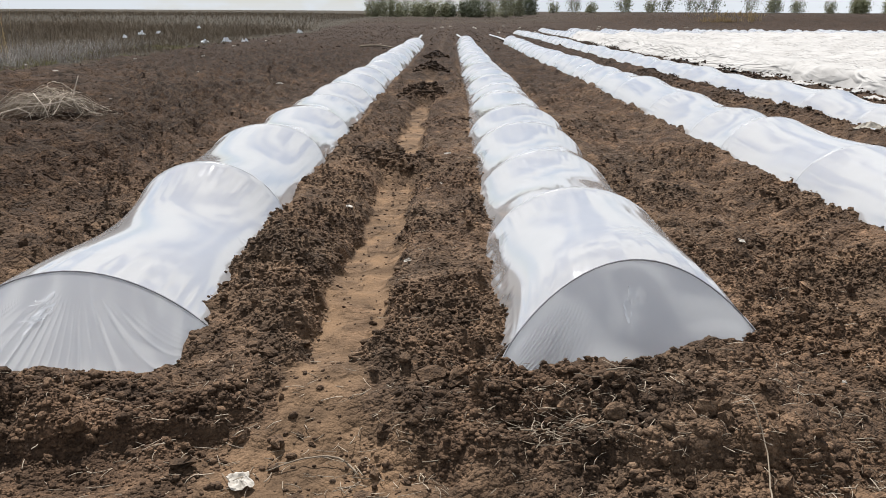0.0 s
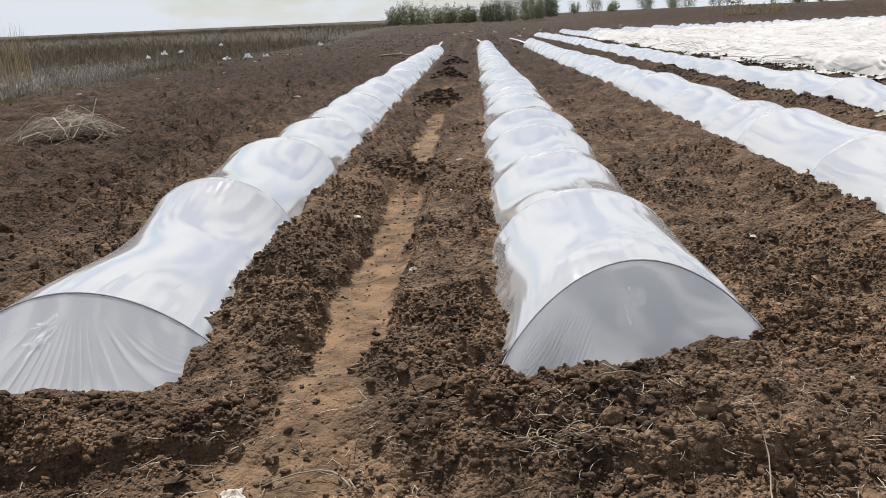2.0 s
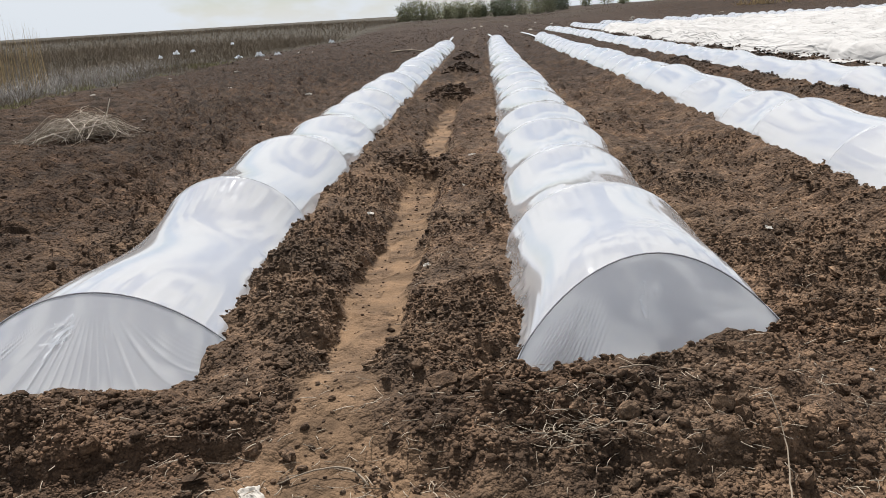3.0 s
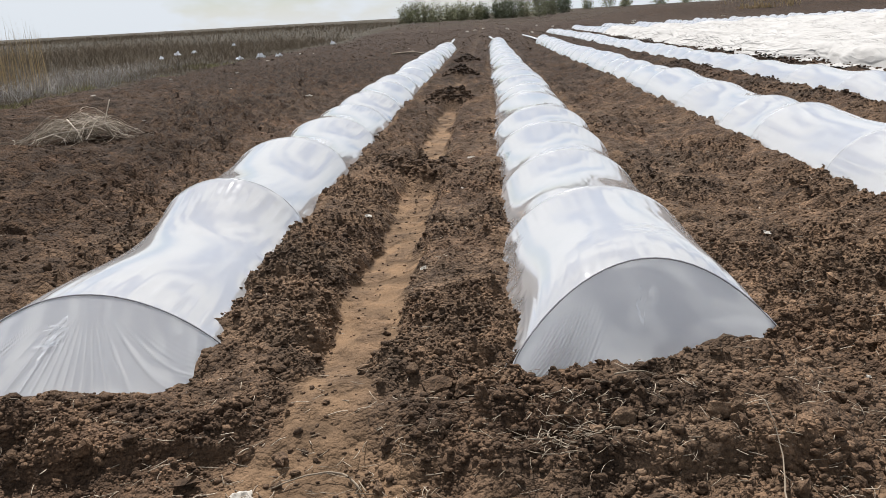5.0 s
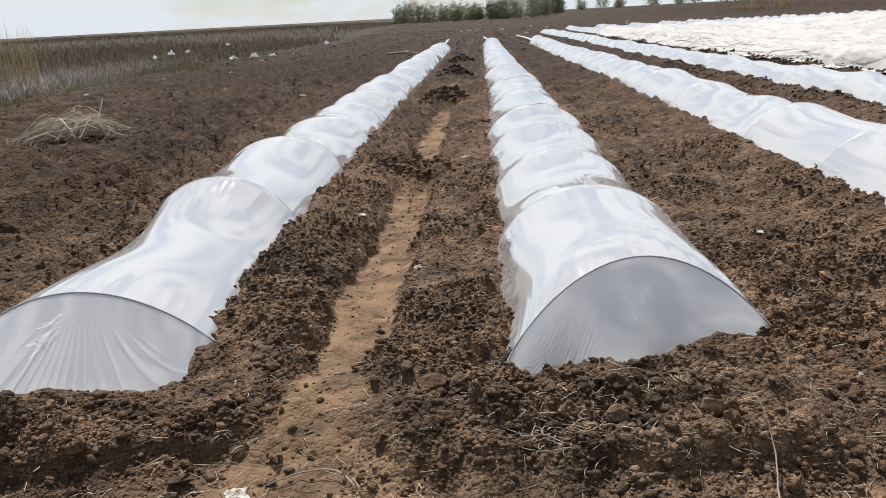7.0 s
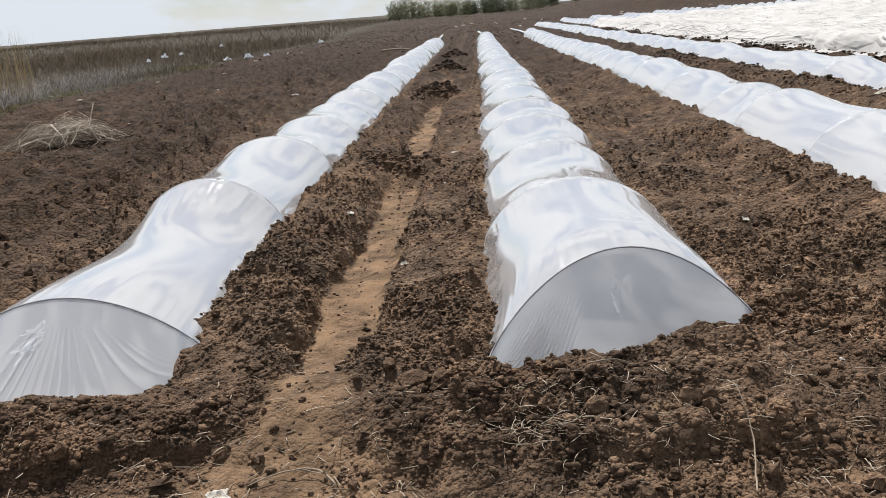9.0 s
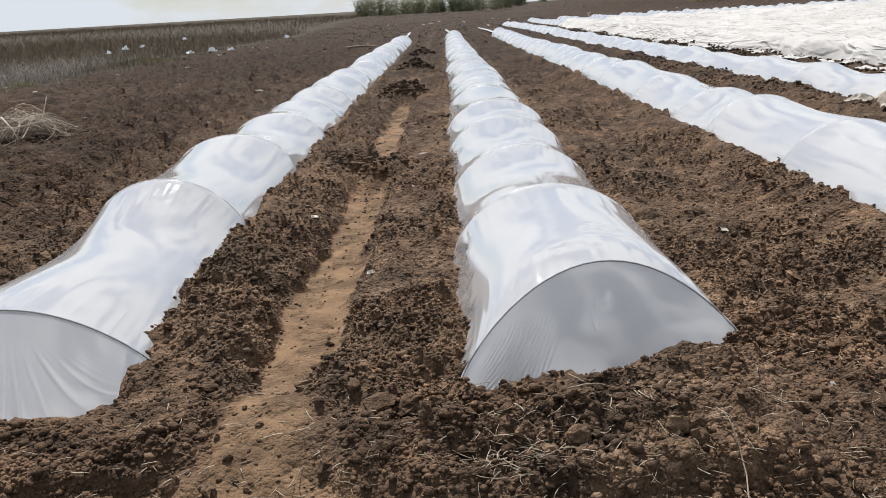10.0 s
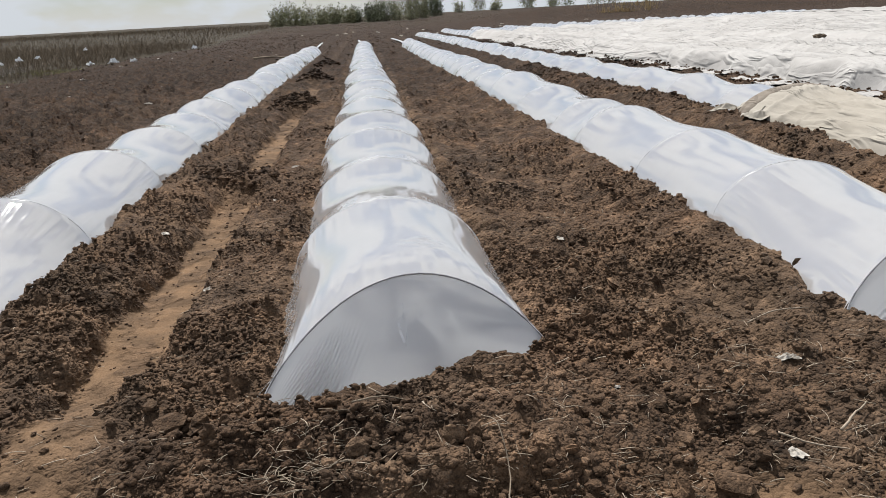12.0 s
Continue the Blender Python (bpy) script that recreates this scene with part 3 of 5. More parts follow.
def row_tunnel(row, hoops, height, first_height, first_lean, seed, first_sag=0.05, tail=True, pleats=1.0, label="", slack_by=1.0):
    rnd = random.Random(seed)
    y0 = hoops[0]
    org = Vector((float(centre(row, y0)), y0, 0))
    thing = empty("row_tunnel", org, label, "row cover tunnel", "polythene row tunnels")
    w0 = ROW_X[row][2]
    spec = []
    for i, y in enumerate(hoops):
        spec.append(dict(y=y, x=float(centre(row, y)) + rnd.uniform(-0.025, 0.025), w=w0 - 0.05 * min(1, max(0, (y - 9) / 12)) - 0.09 * min(1, max(0, (y - 20) / 20)) + rnd.uniform(-0.03, 0.03),
                         h=height - 0.03 * min(1, max(0, (y - 8) / 10)) + rnd.uniform(-0.04, 0.035), peak=rnd.uniform(0.95, 1.25), lean=rnd.uniform(-0.06, 0.06), skew=rnd.uniform(-0.05, 0.05)))
    spec[0].update(lean=first_lean[0], skew=first_lean[1], h=first_height, peak=1.75, w=w0 + 0.05, x=spec[0]["x"] + (0.03 if row == "b" else 0.0))
    verts, faces, damp = [], [], []
    nv = 64 if y0 < 20 else 28
    prev = None
    for i in range(len(spec) - 1):
        a, b = spec[i], spec[i + 1]
        nu = 110 if i == 0 and row == "b" else 40 if a["y"] < 9 else 22 if a["y"] < 18 else 12 if a["y"] < 45 else 7
        sag = (first_sag if i == 0 else rnd.uniform(0.03, 0.11) * slack_by)
        pinch = sag * rnd.uniform(0.7, 1.1)
        ph = [rnd.uniform(0, 6.28) for _ in range(6)]
        fr = rnd.uniform(34, 50)
        for j in range(nu + (i == len(spec) - 2)):
            u = j / nu
            k = u
            # the short first bay rises quickly behind its hoop
            kf = 1 - (1 - u) ** 8 if i == 0 and first_sag < 0.03 else u
            sg = math.sin(math.pi * u ** (1.7 if i == 0 and first_sag > 0.1 else 1.0))
            ring = []
            for q in range(nv + 1):
                th = math.pi * q / nv
                w = a["w"] * (1 - kf) + b["w"] * kf - pinch * sg * math.sin(th) ** 0.5
                h = a["h"] * (1 - kf) + b["h"] * kf - sag * sg
                px, pz = arc_point(th, w, h, a["peak"] * (1 - kf) ** 2 + b["peak"] * (1 - (1 - kf) ** 2))
                px += a["x"] * (1 - k) + b["x"] * k
                s = math.sin(th)
                py = (a["y"] + a["lean"] * s + a["skew"] * math.cos(th)) * (1 - k) + (b["y"] + b["lean"] * s + b["skew"] * math.cos(th)) * k
                # tension folds fanning from the hoops and soft slack between them
                L = b["y"] - a["y"]
                d0, d1 = u * L, (1 - u) * L
                fold = 0.09 * d0 * math.exp(-d0 / 0.12) * math.sin(fr * th + ph[0] + 2 * d0) + 0.09 * d1 * math.exp(-d1 / 0.12) * math.sin(fr * th + ph[1] - 2 * d1)
                fold *= 0.3 + 0.7 * abs(math.cos(th + ph[2]))
                slack = 0.010 * sg * math.sin(2.3 * th + ph[3] + 3 * u) + 0.004 * sg * math.sin(5.1 * th + ph[4] - 5 * u)
                ridge = -0.004 * (1 - math.exp(-d0 / 0.03)) * (1 - math.exp(-d1 / 0.03))
                n = Vector((math.cos(th), 0, s))
                p = Vector((px, py, pz)) + n * ((fold + slack) * min(1, s * 2.5) + ridge)
                if row == "b" and i == 0:
                    spot = math.exp(-((px - 0.97) ** 2 + (py - 4.15) ** 2) / 0.0075)
                    p += n * 0.016 * spot * noise.noise((px * 26, py * 26, 4.0))
                low = max(0.0, 1 - pz / 0.10)
                p.x += math.copysign(1, math.cos(th)) * low * ((0.045 if row == "b" else 0.03) + 0.04 * noise.noise((th > 1.57, p.y * 4, seed)) + 0.03 * noise.noise((th > 1.57, p.y * 13, seed)))
                p.z += 0.015 - 0.02 * low + float(fall(p.y))
                ring.append(len(verts))
                verts.append(p - org)
                damp.append(0.75 * max(0.0, 1 - pz / (0.8 * height)) ** 0.8 * (0.55 + 0.45 * noise.noise((seed, p.y * 0.5, 3.1 * (th > 1.57)))) * (1.1 if row == "b" else 0.6) + 0.08)
            if prev is not None:
                for q in range(nv):
                    faces.append((prev[q], prev[q + 1], ring[q + 1], ring[q]))
            prev = ring
    film = part("film", (verts, faces), FILM, thing, "milky translucent polythene film")
    film.data.attributes.new("damp", "FLOAT", "POINT").data.foreach_set("value", damp)
    # near end: film drawn down from the first hoop to the earth
    a = spec[0]
    verts, faces, nr, nq = [], [], (60 if y0 < 4.0 else 8), (600 if pleats > 1 and y0 < 4.0 else 420 if y0 < 4.0 else 48)
    ph = [rnd.uniform(0, 6.28) for _ in range(4)]
    for r in range(nr + 1):
        t = r / nr
        for q in range(nq + 1):
            th = math.pi * q / nq
            px, pz = arc_point(th, a["w"], a["h"], a["peak"])
            c = math.cos(th)
            yy = a["y"] + a["lean"] * math.sin(th) + a["skew"] * c
            bx = a["w"] * (0.99 * c + 0.01) * (1.09 if row == "b" and c < 0 else 1.02)
            x = a["x"] + px * (1 - t) + bx * t
            z = pz * (1 - t) - 0.06 * t
            y = yy - first_lean[2] * math.sin(th) ** 0.8 * t + 0.05 * t * (1 - t) * math.sin(th)
            # narrow pleats drawn down to the buried hem
            if pleats > 1:
                ang = math.atan2((x - a["x"] - 0.05) * 0.55, t + 0.12)
                fan = pleats * (0.08 + sum(float(bell(ang, m, w)) for m, w in ((-0.36, 0.06), (-0.11, 0.06), (0.19, 0.09))))
                wave = abs(math.sin(74 * ang + 4.0 * math.sin(7 * ang) + 2.0 * math.sin(17 * ang)))
            else:
                fan = 1.2 * float(bell(c, -0.62, 0.16))
                wave = abs(math.sin(92 * c * (1 - 0.25 * t) + 24 * t + ph[1] + 1.5 * math.sin(13 * c)))
            y -= (0.007 if pleats > 1 else 0.020) * fan * (1 - wave) ** 2 * float(step(0.15, 0.5, np.array(t))) * min(1, 3 * math.sin(th))
            # knotted and taped spot
            k = math.exp(-(((x - a["x"] - 0.02) / 0.04) ** 2 + ((t - 0.33) / 0.07) ** 2))
            y -= 0.005 * k * abs(noise.noise((x * 26, t * 11, seed)))
            y += 0.012 * math.sin(th) * noise.noise((x * 2.5, t * 2, seed))
            verts.append(Vector((x, y, z + 0.015)) - org)
    for r in range(nr):
        for q in range(nq):
            i0 = r * (nq + 1) + q
            faces.append((i0, i0 + nq + 1, i0 + nq + 2, i0 + 1))
    end = part("end_film", (verts, faces), FILM, thing, "pleated polythene end sheet")
    end.data.attributes.new("damp", "FLOAT", "POINT").data.foreach_set("value", [0.25 if pleats > 1 else 0.20] * len(verts))
    # crumpled tape where the end is knotted, its bright streaks built as strips
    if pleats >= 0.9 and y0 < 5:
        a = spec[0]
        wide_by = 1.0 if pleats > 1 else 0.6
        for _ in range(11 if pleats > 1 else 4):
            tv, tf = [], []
            # each strip lies on the film as one shiny crease of the tape
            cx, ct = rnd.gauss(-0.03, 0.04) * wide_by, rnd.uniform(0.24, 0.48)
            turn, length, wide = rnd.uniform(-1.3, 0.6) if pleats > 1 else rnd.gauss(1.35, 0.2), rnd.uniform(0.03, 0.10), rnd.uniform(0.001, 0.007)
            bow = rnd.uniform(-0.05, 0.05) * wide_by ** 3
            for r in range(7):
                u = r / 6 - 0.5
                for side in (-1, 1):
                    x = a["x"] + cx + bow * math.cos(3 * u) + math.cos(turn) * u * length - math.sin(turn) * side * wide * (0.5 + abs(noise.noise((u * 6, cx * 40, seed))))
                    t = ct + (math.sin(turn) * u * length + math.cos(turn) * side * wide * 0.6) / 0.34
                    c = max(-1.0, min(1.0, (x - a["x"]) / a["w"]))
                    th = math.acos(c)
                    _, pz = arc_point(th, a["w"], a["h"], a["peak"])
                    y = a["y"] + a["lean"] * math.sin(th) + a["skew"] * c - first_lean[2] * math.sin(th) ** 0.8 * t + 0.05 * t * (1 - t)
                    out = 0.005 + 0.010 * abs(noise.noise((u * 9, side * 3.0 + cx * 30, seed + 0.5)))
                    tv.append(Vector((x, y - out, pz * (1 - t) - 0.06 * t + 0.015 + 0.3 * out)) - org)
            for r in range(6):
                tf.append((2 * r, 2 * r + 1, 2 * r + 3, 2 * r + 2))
            part("tape_streak", (tv, tf), FILM, end, "thin film strip built as a bright streak on crumpled tape")
    # hoops
    for i, a in enumerate(spec):
        pts = []
        bends = 32 if a["y"] < 20 else 14
        for q in range(bends + 1):
            th = math.pi * q / bends
            px, pz = arc_point(th, a["w"] - 0.003, a["h"] - 0.003, a["peak"])
            pts.append(Vector((a["x"] + px, a["y"] + a["lean"] * math.sin(th) + a["skew"] * math.cos(th), pz + 0.015 + float(fall(a["y"])) + (0.005 if i == 0 else 0.001))) - org)
        part("hoop", tube(pts, 0.0042, 6 if y0 < 20 else 4), HOOP if i == 0 else HOOP_PALE, thing, "thin bent hoop under the film")
    # far end: film gathered to a point and a loose tail on the earth
    if tail:
        a = spec[-1]
        verts, faces = [], []
        n1, n2 = 16, 24
        for r in range(n1 + 1):
            t = r / n1
            for q in range(n2 + 1):
                th = math.pi * q / n2
                px, pz = arc_point(th, a["w"], a["h"])
                s = (1 - t) ** 1.6 if t < 0.5 else (0.33 - 0.12 * (t - 0.5) / 0.5)
                s = max(0.30 - 0.1 * t, 0.18) if t >= 0.5 else max(s, 0.33)
                y = a["y"] + (1.4 * (t / 0.5) if t < 0.5 else 1.4 + 16.0 * (t - 0.5) / 0.5)
                x = a["x"] + px * s * (1 if t < 0.45 else 0.7 + 0.6 * abs(noise.noise((y * 1.7, 3.0, seed)))) + (0 if t < 0.5 else -0.3 * (t - 0.5) + 0.10 * noise.noise((y * 0.6, 1.0, seed)))
                verts.append(Vector((x, y, pz * s * (1 if t < 0.4 else 0.55) + 0.02 + 0.05 * (t > 0.3) + float(fall(y)))) - org)
        for r in range(n1):
            for q in range(n2):
                i0 = r * (n2 + 1) + q
                faces.append((i0, i0 + 1, i0 + n2 + 2, i0 + n2 + 1))
        t_ob = part("film_tail", (verts, faces), SCRAP_CLEAR, thing, "twisted loose tail of film")
        t_ob.data.attributes.new("damp", "FLOAT", "POINT").data.foreach_set("value", [0.1] * len(verts))
    return thing


def hoop_line(first, gap, end, seed, jitter=0.38):
    r = random.Random(seed)
    ys = list(first)
    while ys[-1] + gap < end:
        ys.append(ys[-1] + gap + r.uniform(-jitter, jitter))
    return ys


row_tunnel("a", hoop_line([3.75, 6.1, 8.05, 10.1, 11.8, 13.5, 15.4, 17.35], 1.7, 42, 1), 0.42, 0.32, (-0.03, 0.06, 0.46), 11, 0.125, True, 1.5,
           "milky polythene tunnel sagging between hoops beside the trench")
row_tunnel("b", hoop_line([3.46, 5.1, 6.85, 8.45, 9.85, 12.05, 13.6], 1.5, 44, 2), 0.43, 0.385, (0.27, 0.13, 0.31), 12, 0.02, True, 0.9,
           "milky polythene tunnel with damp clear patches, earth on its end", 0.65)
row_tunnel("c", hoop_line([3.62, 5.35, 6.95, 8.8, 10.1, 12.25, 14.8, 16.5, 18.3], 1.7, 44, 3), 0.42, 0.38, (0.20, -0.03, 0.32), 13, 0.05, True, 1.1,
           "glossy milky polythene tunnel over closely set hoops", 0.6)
row_tunnel("d", hoop_line([9.45, 11.1, 12.9, 15.1, 17.4, 19.4], 1.9, 66, 4), 0.37, 0.35, (0.0, 0.0, 0.36), 14, 0.04, False, 0.6,
           "glossy polythene tunnel, its near stretch under beige cloth", 0.6)
for k in range(12):
    ROW_X["far" + str(k)] = (8.6 + 2.6 * k, -0.002, 0.62)
    row_tunnel("far" + str(k), hoop_line([50.0 + 0.6 * (k % 3)], 1.9, 74, 20 + k), 0.42, 0.38, (0.0, 0.0, 0.36), 30 + k, 0.05, False, 0.5,
               "distant white polythene tunnel beyond the cloth sheet")


# ---- cloth row covers ----
def cover_sheet(name, xs, ys, height, mat, label, group=""):
    X, Y = np.meshgrid(xs, ys)
    Z = height(X, Y)
    n_y, n_x = X.shape
    i = np.arange(n_x * n_y).reshape(n_y, n_x)
    q = np.stack([i[:-1, :-1], i[:-1, 1:], i[1:, 1:], i[1:, :-1]], -1).reshape(-1, 4)
    ob = part(name, (np.stack([X, Y, Z], -1).reshape(-1, 3).tolist(), q.tolist()), mat)
    return tagged(ob, label, "row cover", group)


def white_height(X, Y):
    ph = (X - 8.6) / 2.6
    off = np.abs(ph - np.round(ph)) * 2.6
    hump = np.sqrt(np.maximum(0, 1 - (off / 0.95) ** 2))
    # the cloth sags between hoops and hangs slack in the furrows
    along = 0.5 + 0.5 * np.cos(2 * np.pi * (Y / 1.8 + 0.37 * np.round(ph)))
    z = 0.10 + (0.36 + 0.04 * along) * hump * step(7.6, 8.2, X) + 0.03 * (fbm(X * 0.6, Y * 0.35, 201, 3) - 0.5)
    for sx, sy, turn_by, tall, seed in ((2.6, 0.26, 0.25, 0.036, 241), (3.4, 0.36, -0.55, 0.024, 243), (1.7, 0.30, 0.95, 0.030, 245)):
        u, w = X * math.cos(turn_by) + Y * math.sin(turn_by), Y * math.cos(turn_by) - X * math.sin(turn_by)
        z = z + tall * ridged(u * sx, w * sy, seed) * step(0.36, 0.60, fbm(X * 0.4, Y * 0.3, seed + 6, 2)) * (1 - 0.5 * step(25, 45, Y))
    # slack folds hanging down the slopes
    wave = 0.5 + 0.5 * np.sin(2 * np.pi * (Y / 0.55 + 2.4 * fbm(X * 0.35, Y * 0.15, 251, 2) + 0.9 * off))
    z = z + 0.040 * wave ** 3 * step(0.25, 0.7, off) * step(0.44, 0.60, fbm(X * 0.35, Y * 0.30, 255, 3))
    edge = 8.0 - 0.45 * step(17, 26, Y) + 0.30 * (fbm(Y * 0.7, Y * 0 + 1, 209, 4) - 0.5) * 2
    return z + fall(Y) - 0.35 * (1 - step(edge - 0.15, edge + 0.15, X))


cloth_y = np.concatenate([np.arange(5.5, 20, 0.07), np.arange(20, 52, 0.14)])
near_cloth = cover_sheet("cloth_cover", np.arange(7.2, 15.3, 0.06), cloth_y, white_height, WHITE_CLOTH,
                         "cream white cloth sheet wrinkled over rows beside bare earth", "white cloth sheets")
# torn flaps of its edge lying on the earth
re_ = random.Random(31)
for k in range(11):
    fy, fx, fl, fw, fr = 7.6 + 1.75 * k + re_.uniform(-0.5, 0.5), re_.uniform(7.45, 7.75), re_.uniform(0.5, 1.0), re_.uniform(0.22, 0.42), re_.uniform(-0.3, 0.3)
    fv, ff = [], []
    for i in range(13):
        for j in range(9):
            u, w = i / 12 - 0.5, j / 8 - 0.5
            ragged = 0.7 + 0.6 * noise.noise((u * 3, k * 1.7, 2.0))
            fv.append((fx + w * fw * 2 * ragged + fr * u, fy + u * fl, 0.115 + float(fall(fy)) + 0.05 * noise.noise((u * 4 + k, w * 3, 1.0)) + 0.03 * noise.noise((u * 11, w * 9, k))))
    for i in range(12):
        for j in range(8):
            q = i * 9 + j
            ff.append((q, q + 1, q + 10, q + 9))
    part("torn_flap", (fv, ff), WHITE_CLOTH, near_cloth)
cover_sheet("cloth_cover", np.arange(15.0, 27.3, 0.13), cloth_y, lambda X, Y: white_height(X, Y) + 0.025, WHITE_CLOTH,
            "wide cream white cloth sheet wrinkled over several rows", "white cloth sheets")
cover_sheet("cloth_cover", np.arange(27.0, 46.0, 0.15), cloth_y[::2], lambda X, Y: white_height(X, Y) + 0.05, WHITE_CLOTH,
            "far cream white cloth sheet wrinkled over several rows", "white cloth sheets")


def beige_height(X, Y):
    c = 6.02 + 0 * Y
    d = np.abs(X - c)
    flare = 0.06 * bell(Y, 9.6, 0.3)
    z = 0.0 + (0.35 + flare) * np.sqrt(np.maximum(0, 1 - (d / (0.72 + flare)) ** 2))
    on = step(0.03, 0.16, z)
    z = z + 0.035 * ridged(X * 1.0 + 0.3 * Y, Y * 2.6, 231) * on * bell(Y, 9.2, 0.6)
    z = z + 0.022 * (0.5 + 0.5 * np.sin(46 * X + 16 * fbm(X * 0.7, Y * 0.45, 233, 2) + 0.8 * Y)) ** 5 * on * (0.5 + step(0.4, 0.6, fbm(X, Y * 0.4, 239, 2)))
    z = z + 0.025 * ridged(X * 4.2 - 0.5 * Y, Y * 0.5, 235) * on + 0.05 * (fbm(X * 1.1, Y * 0.8, 237, 3) - 0.5) * on
    return z


beige = cover_sheet("cloth_cover", np.arange(4.95, 7.05, 0.022), np.arange(4.4, 9.75, 0.028), beige_height, BEIGE_CLOTH,
                    "beige cloth draped and bunched over a tunnel")
band_v, band_f = [], []
for r in range(13):
    u = r / 12
    for q in range(49):
        a = math.pi * q / 48
        puff = 0.055 * math.sin(math.pi * u) ** 0.5 + 0.016 * noise.noise((u * 5, q * 0.11, 3.0)) + 0.012 * abs(math.sin(7 * u + 2 * noise.noise((q * 0.08, 1.0, 5.0))))
        band_v.append((6.02 + (0.74 + puff) * math.cos(a), 9.64 + 0.36 * u + 0.14 * math.sin(a) + 0.05 * noise.noise((q * 0.13, u, 8.0)), 0.0 + (0.375 + puff) * math.sin(a)))
for r in range(12):
    for q in range(48):
        k = r * 49 + q
        band_f.append((k, k + 1, k + 50, k + 49))
part("rolled_end", (band_v, band_f), SHADED_CLOTH, beige, "rolled end of the cloth with its shade painted in")


# ---- earth clods ----
def lump_shape(rings, sides, seed, rough=0.28):
    """A rough lump about 1 in radius, as arrays of corners and triangles."""
    r = random.Random(seed)
    v, f = [(0, 0, r.uniform(0.7, 1.0))], []
    for i in range(1, rings):
        a = math.pi * i / rings
        for k in range(sides):
            t = 2 * math.pi * (k + 0.5 * (i % 2)) / sides
            q = 1 + r.uniform(-rough, rough)
            v.append((q * math.sin(a) * math.cos(t), q * math.sin(a) * math.sin(t), q * math.cos(a) * 0.85))
    v.append((0, 0, -0.8))
    last = len(v) - 1
    for k in range(sides):
        k2 = (k + 1) % sides
        f.append((0, 1 + k, 1 + k2))
        for i in range(rings - 2):
            a, b = 1 + i * sides, 1 + (i + 1) * sides
            f.append((a + k, b + k, b + k2))
            f.append((a + k, b + k2, a + k2))
        b = 1 + (rings - 2) * sides
        f.append((b + k, last, b + k2))
    sq = Matrix.Rotation(r.uniform(0, 3), 3, Vector((r.uniform(-1, 1), r.uniform(-1, 1), 0.3)).normalized())
    st = Matrix.Diagonal((r.uniform(0.85, 1.25), r.uniform(0.75, 1.0), r.uniform(0.7, 0.95)))
    return np.array([tuple(st @ sq @ Vector(c)) for c in v]), np.array(f)


def joined_lumps(count, box, radius, seed, power, rings=3, sides=5, bare=0.0, flat=0.82):
    """Corners and triangles of many lumps strewn over a stretch of the field."""
    rng = np.random.default_rng(seed)
    x0, x1, y0, y1 = box
    n = int(count * 2.2)
    x, y = rng.uniform(x0, x1, n), rng.uniform(y0, y1, n)
    keep = rng.uniform(0, 1, n) < np.maximum(bare, 0.9 * clod_mask(x, y)[0] * np.maximum(0.10 + 1.0 * step(0.38, 0.64, fbm(x * 1.7, y * 1.7, 41, 3)), moist_shade_at(x, y)))
    x, y = x[keep][:count], y[keep][:count]
    n = len(x)
    r = radius[0] + (radius[1] - radius[0]) * rng.uniform(0, 1, n) ** power
    z = ground_height(x, y) + 0.12 * r
    turn = rng.uniform(0, 6.283, n)
    kind = rng.integers(0, 8, n)
    vs, fs, base = [], [], 0
    for k in range(8):
        shape, tri = lump_shape(rings, sides, 900 + k, 0.3)
        m = kind == k
        c, s_ = np.cos(turn[m])[:, None], np.sin(turn[m])[:, None]
        sx, sy, sz = shape[:, 0][None], shape[:, 1][None], shape[:, 2][None]
        rr = r[m][:, None]
        px = x[m][:, None] + rr * (c * sx - s_ * sy)
        py = y[m][:, None] + rr * (s_ * sx + c * sy)
        pz = z[m][:, None] + flat * rr * sz
        vs.append(np.stack([px, py, pz], -1).reshape(-1, 3))
        cnt = int(m.sum())
        fs.append((tri[None] + (np.arange(cnt) * len(shape))[:, None, None]).reshape(-1, 3) + base)
        base += cnt * len(shape)
    return np.concatenate(vs), np.concatenate(fs)


def big_mesh(name, v, f, mat, smooth=False):
    me = bpy.data.meshes.new(name)
    me.vertices.add(len(v))
    me.vertices.foreach_set("co", np.asarray(v, np.float32).reshape(-1))
    k = f.shape[1]
    me.loops.add(len(f) * k)
    me.loops.foreach_set("vertex_index", f.reshape(-1).astype(np.int32))
    me.polygons.add(len(f))
    me.polygons.foreach_set("loop_start", np.arange(len(f)) * k)
    me.polygons.foreach_set("use_smooth", np.full(len(f), smooth))
    me.update(calc_edges=True)
    me.materials.append(mat)
    return new(name, me)


